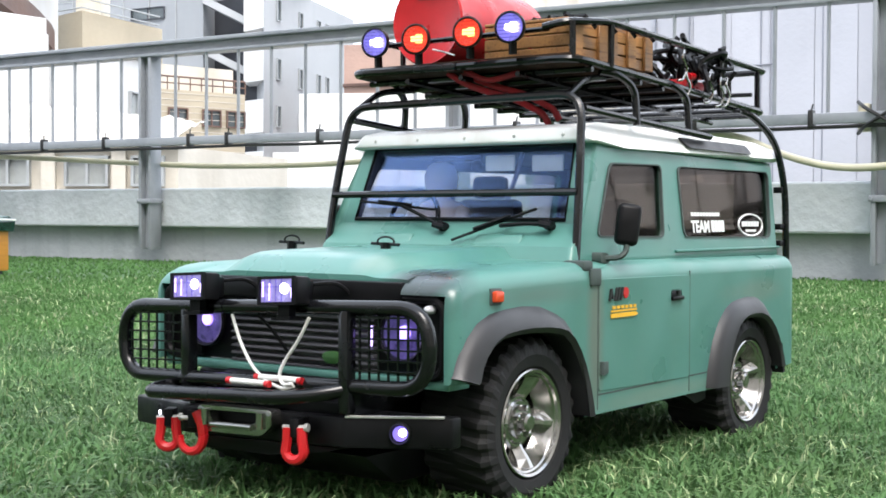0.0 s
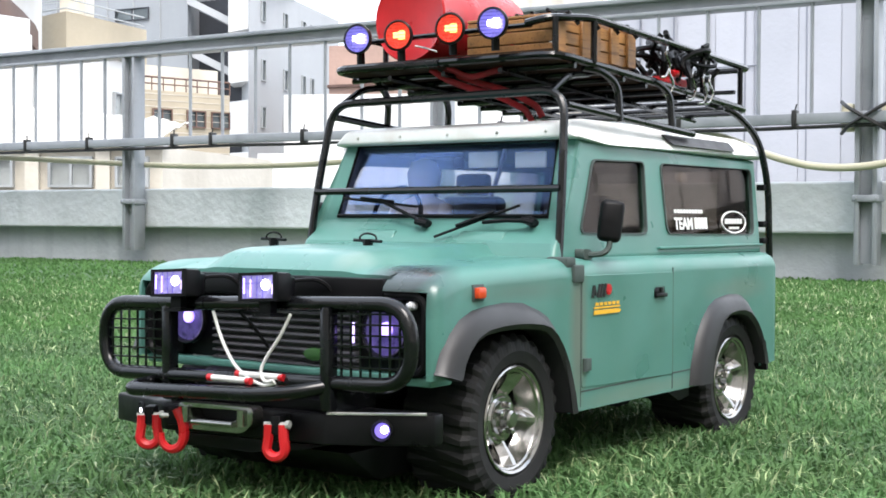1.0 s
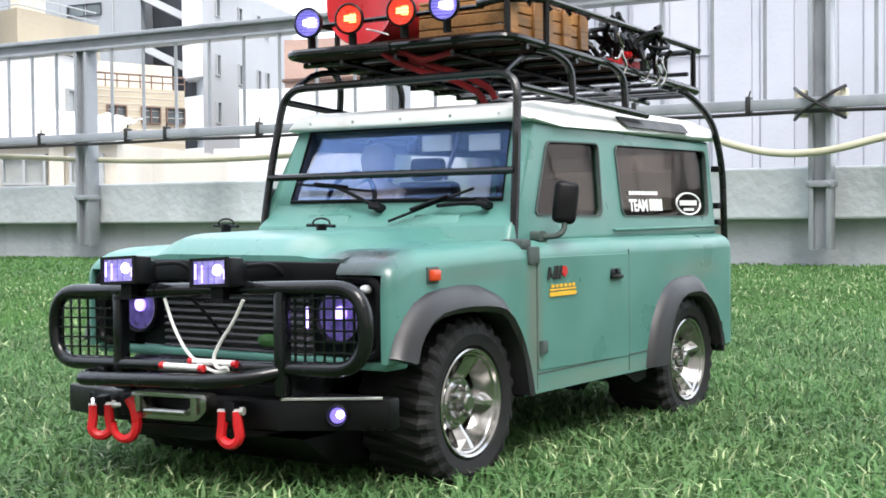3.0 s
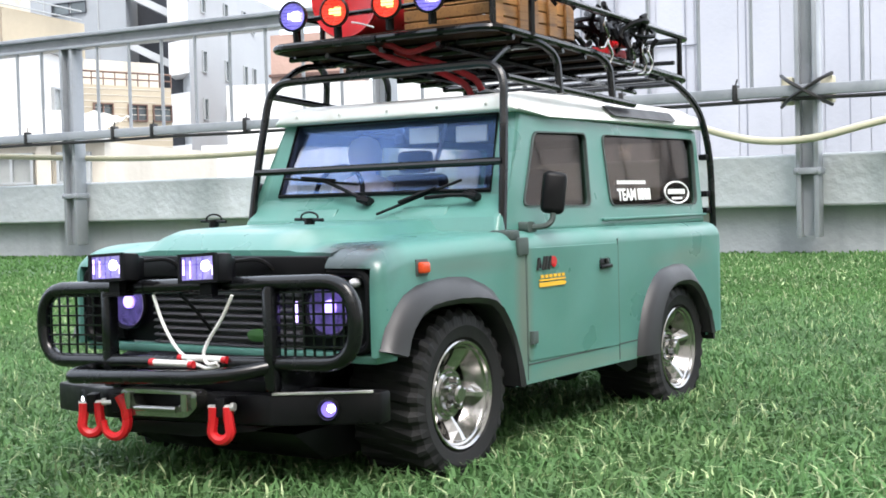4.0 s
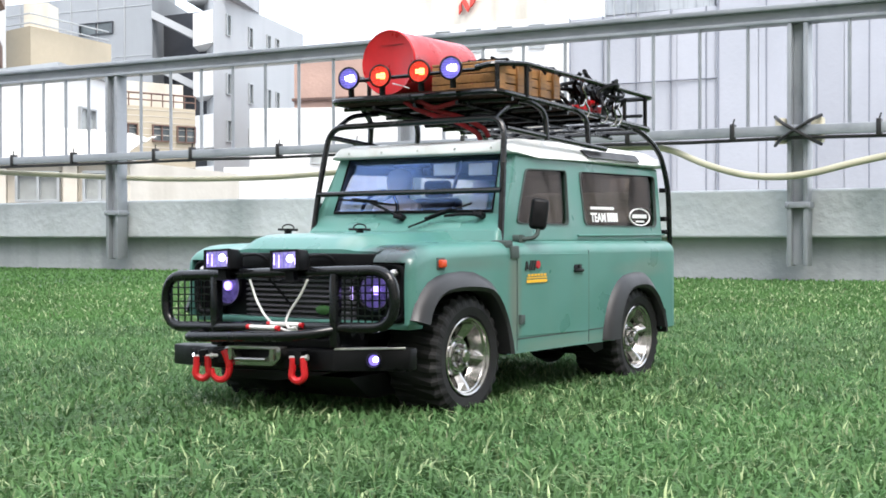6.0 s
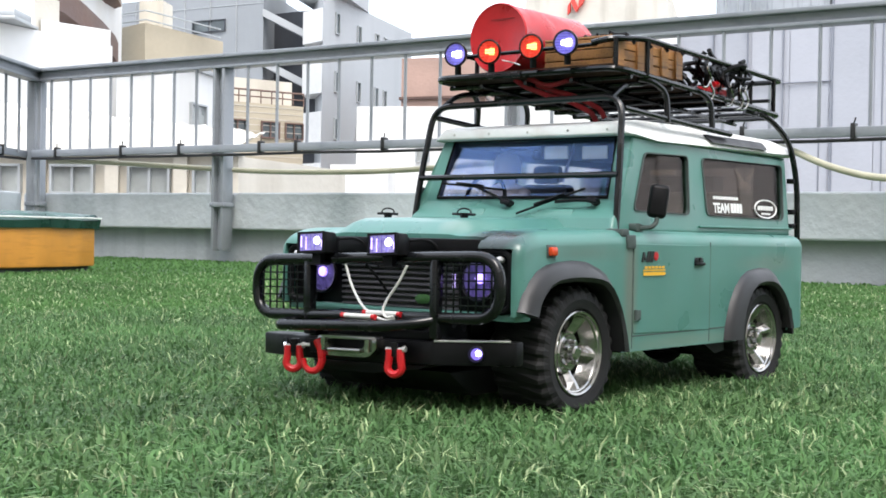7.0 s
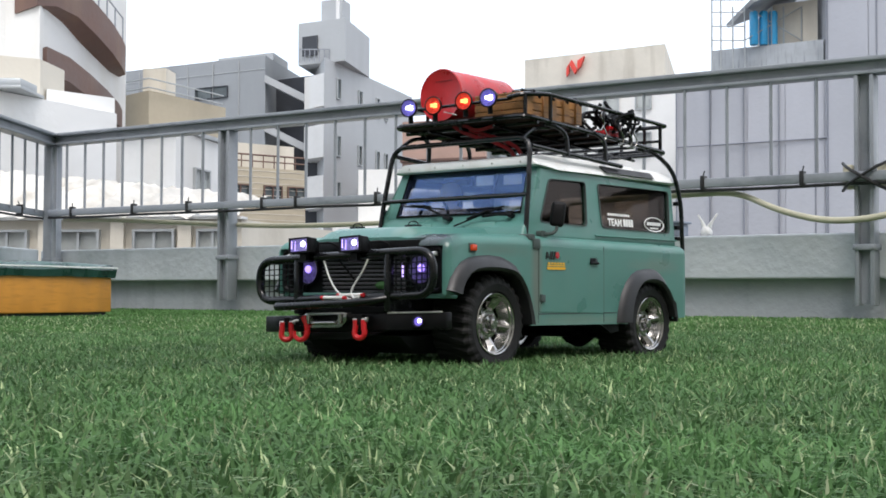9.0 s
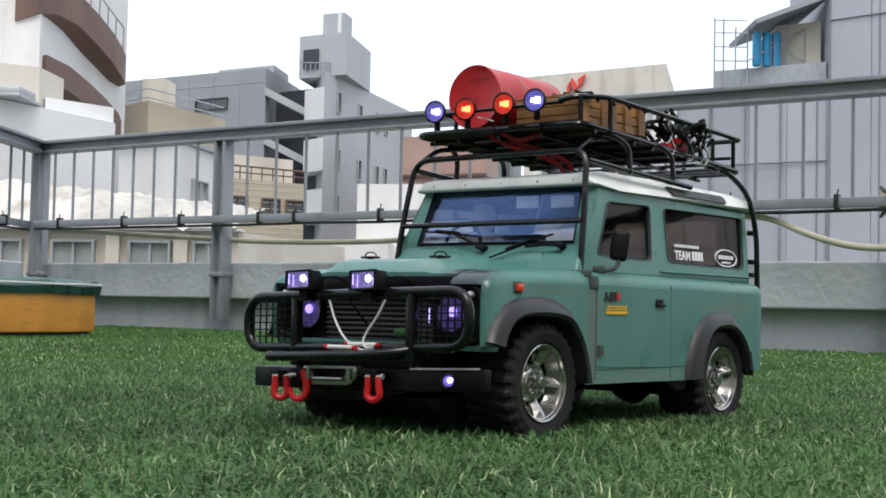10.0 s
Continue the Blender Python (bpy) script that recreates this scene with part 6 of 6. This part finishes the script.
for x, z, red in ((-0.0470, 0.2228, 0), (-0.0205, 0.2226, 1), (0.0115, 0.2235, 1), (0.0365, 0.2240, 0)):
    m = pose(x, -0.0640, z, 0, 0, 12)
    bm = lathe(B(), [(0.0062, 0.0030), (0.0050, 0.0055), (0.0010, 0.0076), (-0.0012, 0.0079), (-0.0018, 0.0072), (-0.0004, 0.0068), (0.003, 0.0050)], axis="y", n=24)
    tube(bm, [(0, 0.003, -0.006), (0, 0.0035, -0.0125)], 0.0022, 8)
    bm.transform(m)
    lamp = part("rack_lamp", bm, M_BLACK, rack, "round red-lensed lamp, lit" if red else "round blue-lensed lamp, lit", True)
    bm = lathe(B(), [(0.0026, 0.002), (0.0008, 0.0052), (-0.0008, 0.0067), (-0.0012, 0.0066), (0.0000, 0.002)], axis="y", n=22)
    bm.transform(m)
    part("reflector", bm, M_REFL_R if red else M_REFL_B, lamp, smooth=True)
    bm = B()
    box(bm, 0.0004, 0.0042, -0.0021, -0.0012, -0.0022, 0.0022, 0.0004, m=m)
    box(bm, -0.0022, 0.0002, -0.0021, -0.0012, -0.0014, 0.0014, 0.0003, m=m)
    part("led", bm, M_LED_O if red else M_LED_W, lamp, "glowing orange bulb" if red else "glowing white bulb")
    bm = B()
    for i in range(7):
        z2 = -0.0051 + i * 0.0017
        w2 = math.sqrt(max(0, 0.0066 ** 2 - z2 ** 2))
        tube(bm, [m @ Vector((-w2, -0.0026, z2)), m @ Vector((w2, -0.0026, z2))], 0.00022, 4)
    part("lens_rib", bm, M_LENS_R if red else M_LENS_B, lamp)

# load on the rack
can = thing("red_canister", (-0.026, -0.01, 0.2125), "red painted metal canister lying on the roof rack", "canister")
bm = lathe(B(), [(-0.0470, 0.0202), (-0.0478, 0.0218), (-0.0465, 0.0225), (-0.044, 0.0219), (-0.020, 0.0219), (-0.018, 0.0222), (-0.016, 0.0219), (0.020, 0.0219), (0.030, 0.0221), (0.0335, 0.0212), (0.0330, 0.016)], (-0.0265, 0, 0.2338), "y", 40)
part("drum", bm, M_RED, can, smooth=True)
bm = B()
box(bm, -0.032, -0.014, -0.0476, -0.0465, 0.2455, 0.2459)
part("seam_line", bm, M_REDSTRAP, can)
bm = B()
tube(bm, bend([(-0.021, -0.0495, 0.2190), (-0.012, -0.0520, 0.2170), (-0.004, -0.0540, 0.2145)], 0.005), 0.0005, 5)
part("wire", bm, M_WCABLE, can, "thin white wire")
crate = thing("wooden_crate", (0.035, -0.005, 0.2112), "brown wooden slatted crate on the roof rack", "crate")
CX0, CX1, CY0, CY1, CZ0, CZ1 = 0.0110, 0.0605, -0.0490, 0.0330, 0.2095, 0.2275
for k in range(3):
    z0 = CZ0 + k * 0.0061
    for s_ in range(2):
        bm = B()
        x = (CX0, CX1 - 0.0016)[s_]
        box(bm, x, x + 0.0016, CY0 + 0.0017, CY1 - 0.0017, z0, z0 + 0.0055, 0.0003, 1)
        part("board", bm, M_WOOD, crate)
        bm = B()
        y = (CY0, CY1 - 0.0016)[s_]
        box(bm, CX0, CX1, y, y + 0.0016, z0, z0 + 0.0055, 0.0003, 1)
        part("board", bm, M_WOOD, crate)
for y in (-0.0475, -0.0235, -0.0135, 0.0060, 0.0240):
    bm = B()
    box(bm, CX1 + 0.0001, CX1 + 0.0017, y, y + 0.0085, CZ0, CZ1 + 0.001, 0.0003, 1)
    part("batten", bm, M_WOOD, crate)
for i in range(6):
    bm = B()
    x = CX0 + i * 0.0081
    box(bm, x, x + 0.0075, CY0, CY1, CZ1 + 0.0002, CZ1 + 0.0016, 0.0003, 1)
    part("lid_board", bm, M_WOOD, crate)
# black cargo net over the load
net = thing("cargo_net", (0.036, -0.002, CZ1 + 0.002), "black elastic cargo net stretched over the crate", "cargo net")
for i in range(5):
    bm = B()
    x = CX0 + 0.004 + i * 0.010
    tube(bm, [(x + 0.0015 * math.sin(j * 1.9 + i), CY0 + 0.006 + j * 0.0085, CZ1 + 0.0035 + 0.0008 * math.sin(j * 2.3 + i * 2)) for j in range(11)], 0.0011, 5)
    part("cord", bm, M_BLACK, net)
for j in range(4):
    bm = B()
    y = CY0 + 0.014 + j * 0.020
    tube(bm, [(CX0 - 0.002, y, CZ1 + 0.0025), (0.036, y + 0.005, CZ1 + 0.0045), (CX1 + 0.0025, y - 0.003, CZ1 + 0.003), (CX1 + 0.0065, y, CZ1 - 0.003)], 0.0011, 5)
    part("cord", bm, M_BLACK, net)
# bundle of straps with hooks and a red jack
rng = random.Random(11)
straps = thing("strap_bundle", (0.058, 0.078, 0.204), "tangled black rubber straps with bright wire hooks on the rack", "strap")
for i in range(16):
    bm = B()
    c = Vector((0.060 + rng.uniform(-0.012, 0.011), 0.074 + rng.uniform(-0.026, 0.026), 0.2195 + rng.uniform(-0.007, 0.008)))
    a0, ry, rzz, tilt = rng.uniform(0, 6), rng.uniform(0.011, 0.019), rng.uniform(0.006, 0.010), rng.uniform(-0.6, 0.6)
    pts = [c + Vector((0.004 * math.sin(2 * a + a0), ry * math.cos(a), rzz * math.sin(a) + tilt * 0.006 * math.cos(a))) for a in [a0 + k * 0.5 for k in range(11)]]
    tube(bm, pts, rng.uniform(0.0012, 0.0021), 6)
    part("strap", bm, M_BLACK, straps, smooth=True)
for i, (y, z) in enumerate(((0.048, 0.216), (0.052, 0.207), (0.080, 0.2065), (0.094, 0.2055), (0.102, 0.206))):
    bm = B()
    x = 0.0725
    tube(bm, bend([(x, y, z + 0.006), (x + 0.001, y - 0.004, z + 0.002), (x + 0.001, y + 0.003, z - 0.004), (x, y - 0.001, z - 0.010), (x, y - 0.007, z - 0.0105)], 0.004, 4), 0.0007, 6)
    part("hook", bm, M_CHROME, straps, "bright wire hook", True)
jack = thing("red_jack", (0.058, 0.075, 0.2035), "small red jack body among the straps", "jack")
bm = B()
box(bm, 0.050, 0.063, 0.066, 0.094, 0.2035, 0.2095, 0.002)
tube(bm, [(0.064, 0.070, 0.2105), (0.064, 0.090, 0.2125)], 0.0022, 10)
part("jack_body", bm, M_RED, jack)
# red webbing hanging under the rack
bm = B()
pts = [(-0.012, -0.048, 0.2065), (-0.004, -0.046, 0.2010), (0.008, -0.043, 0.1965), (0.022, -0.038, 0.1925), (0.034, -0.030, 0.1850), (0.036, -0.028, 0.1795)]
for o in (0.0, 0.0045):
    tube(bm, bend([(x + o, y + o * 0.6, z + o * 0.5) for x, y, z in pts], 0.006), 0.0018, 6)
tube(bm, bend([(0.0, -0.05, 0.207), (0.012, -0.048, 0.2005), (0.030, -0.046, 0.2045)], 0.006), 0.0015, 6)
solo("red_webbing", bm, M_REDSTRAP, "dark red webbing strap hanging below the rack", "strap", True)

# ---- turf blades ----
def blades(name, label, seed, count, place, tall, wide, material):
    """One object of many bent blades. place(rng, n) gives x, y in metres."""
    rg = np.random.default_rng(seed)
    xy = place(rg, count)
    n = len(xy)
    h = rg.uniform(tall[0], tall[1], n)
    a = rg.uniform(0, 2 * np.pi, n)
    lean = rg.uniform(0.2, 1.45, n) * h
    w = rg.uniform(wide[0], wide[1], n)
    turn = a + rg.normal(0, 0.5, n)
    dx, dy = np.cos(a), np.sin(a)
    sx, sy = -np.sin(turn), np.cos(turn)
    v = np.empty((n, 5, 3))
    base = np.stack([xy[:, 0], xy[:, 1], np.full(n, GZ - 0.001)], 1)
    mid = base + np.stack([dx * lean * 0.30, dy * lean * 0.30, h * 0.62], 1)
    tip = base + np.stack([dx * lean, dy * lean, h * np.clip(1.02 - 0.33 * lean / h, 0.5, 1)], 1)
    off = np.stack([sx * w, sy * w, np.zeros(n)], 1)
    v[:, 0], v[:, 1], v[:, 2], v[:, 3], v[:, 4] = base - off, base + off, mid + off * 0.85, mid - off * 0.85, tip
    me = bpy.data.meshes.new(name)
    me.vertices.add(n * 5)
    me.vertices.foreach_set("co", v.reshape(-1).astype(np.float32))
    k = np.arange(n) * 5
    loops = np.stack([k, k + 1, k + 2, k + 3, k + 3, k + 2, k + 4], 1).reshape(-1)
    me.loops.add(n * 7)
    me.loops.foreach_set("vertex_index", loops.astype(np.int32))
    me.polygons.add(n * 2)
    start = np.stack([np.arange(n) * 7, np.arange(n) * 7 + 4], 1).reshape(-1)
    me.polygons.foreach_set("loop_start", start.astype(np.int32))
    me.update(calc_edges=True)
    me.validate()
    me.materials.append(material)
    ob = new(name, me)
    return tagged(ob, label, "artificial grass", kind="stuff")


def clear_of_wheels(xy):
    keep = np.ones(len(xy), bool)
    for y in (FA, RA):
        for s in (1, -1):
            keep &= ~((abs(xy[:, 0] - 0.0680 * s) < 0.019) & (abs(xy[:, 1] - y) < 0.024))
    return xy[keep]


def near_patch(rg, n):
    # a rounded stretch of turf round the truck and towards the path
    r = 0.98 * np.sqrt(rg.uniform(0, 1, n))
    r = r[rg.uniform(0, 1, n) < (0.98 - r) / 0.36]
    t = rg.uniform(0, 2 * np.pi, len(r))
    return clear_of_wheels(np.stack([0.12 + r * np.cos(t), -0.12 + r * np.sin(t)], 1))


def band(r0, r1, a0=25, a1=185):
    def place(rg, n):
        r = np.sqrt(rg.uniform(r0 * r0, r1 * r1, n))
        r = r[rg.uniform(0, 1, n) < np.minimum((r - r0) / 0.36, (r1 - r) / 0.7)]
        t = rg.uniform(radians(a0), radians(a1), len(r)) + rg.normal(0, 0.16, len(r))
        xy = np.stack([0.12 + r * np.cos(t), -0.12 + r * np.sin(t)], 1)
        # stay this side of the parapet
        d = np.array([math.cos(radians(FYAW)), math.sin(radians(FYAW))])
        q = xy - np.array(FORG)
        side = -q[:, 0] * d[1] + q[:, 1] * d[0]
        w = xy - np.array(LEFT.translation[:2])
        out = w @ np.array(LEFT.to_3x3().col[1][:2])
        return xy[(side < 0.06) & (out > -0.06)]
    return place


blades("grass", "dense green artificial grass blades", 1, 500000, near_patch, (0.007, 0.0165), (0.0005, 0.0011), M_BLADE)
blades("grass_straw", "pale curled fibres among the artificial grass", 2, 62000, near_patch, (0.008, 0.017), (0.0004, 0.0007), M_STRAW)
blades("grass", "green artificial grass blades in the middle distance", 3, 290000, band(0.62, 2.2), (0.007, 0.0135), (0.0009, 0.0017), M_BLADE_FAR)
blades("grass_straw", "pale curled fibres farther off in the artificial grass", 5, 28000, band(0.62, 2.2), (0.008, 0.016), (0.0008, 0.0013), M_STRAW)
blades("grass", "green artificial grass farther off", 4, 190000, band(1.4, 4.9), (0.006, 0.0105), (0.0016, 0.0028), M_BLADE_FAR)

blades("grass", "green artificial grass on the rest of the terrace", 6, 130000, band(0.62, 3.8, 185, 385), (0.006, 0.012), (0.0016, 0.0030), M_BLADE_FAR)
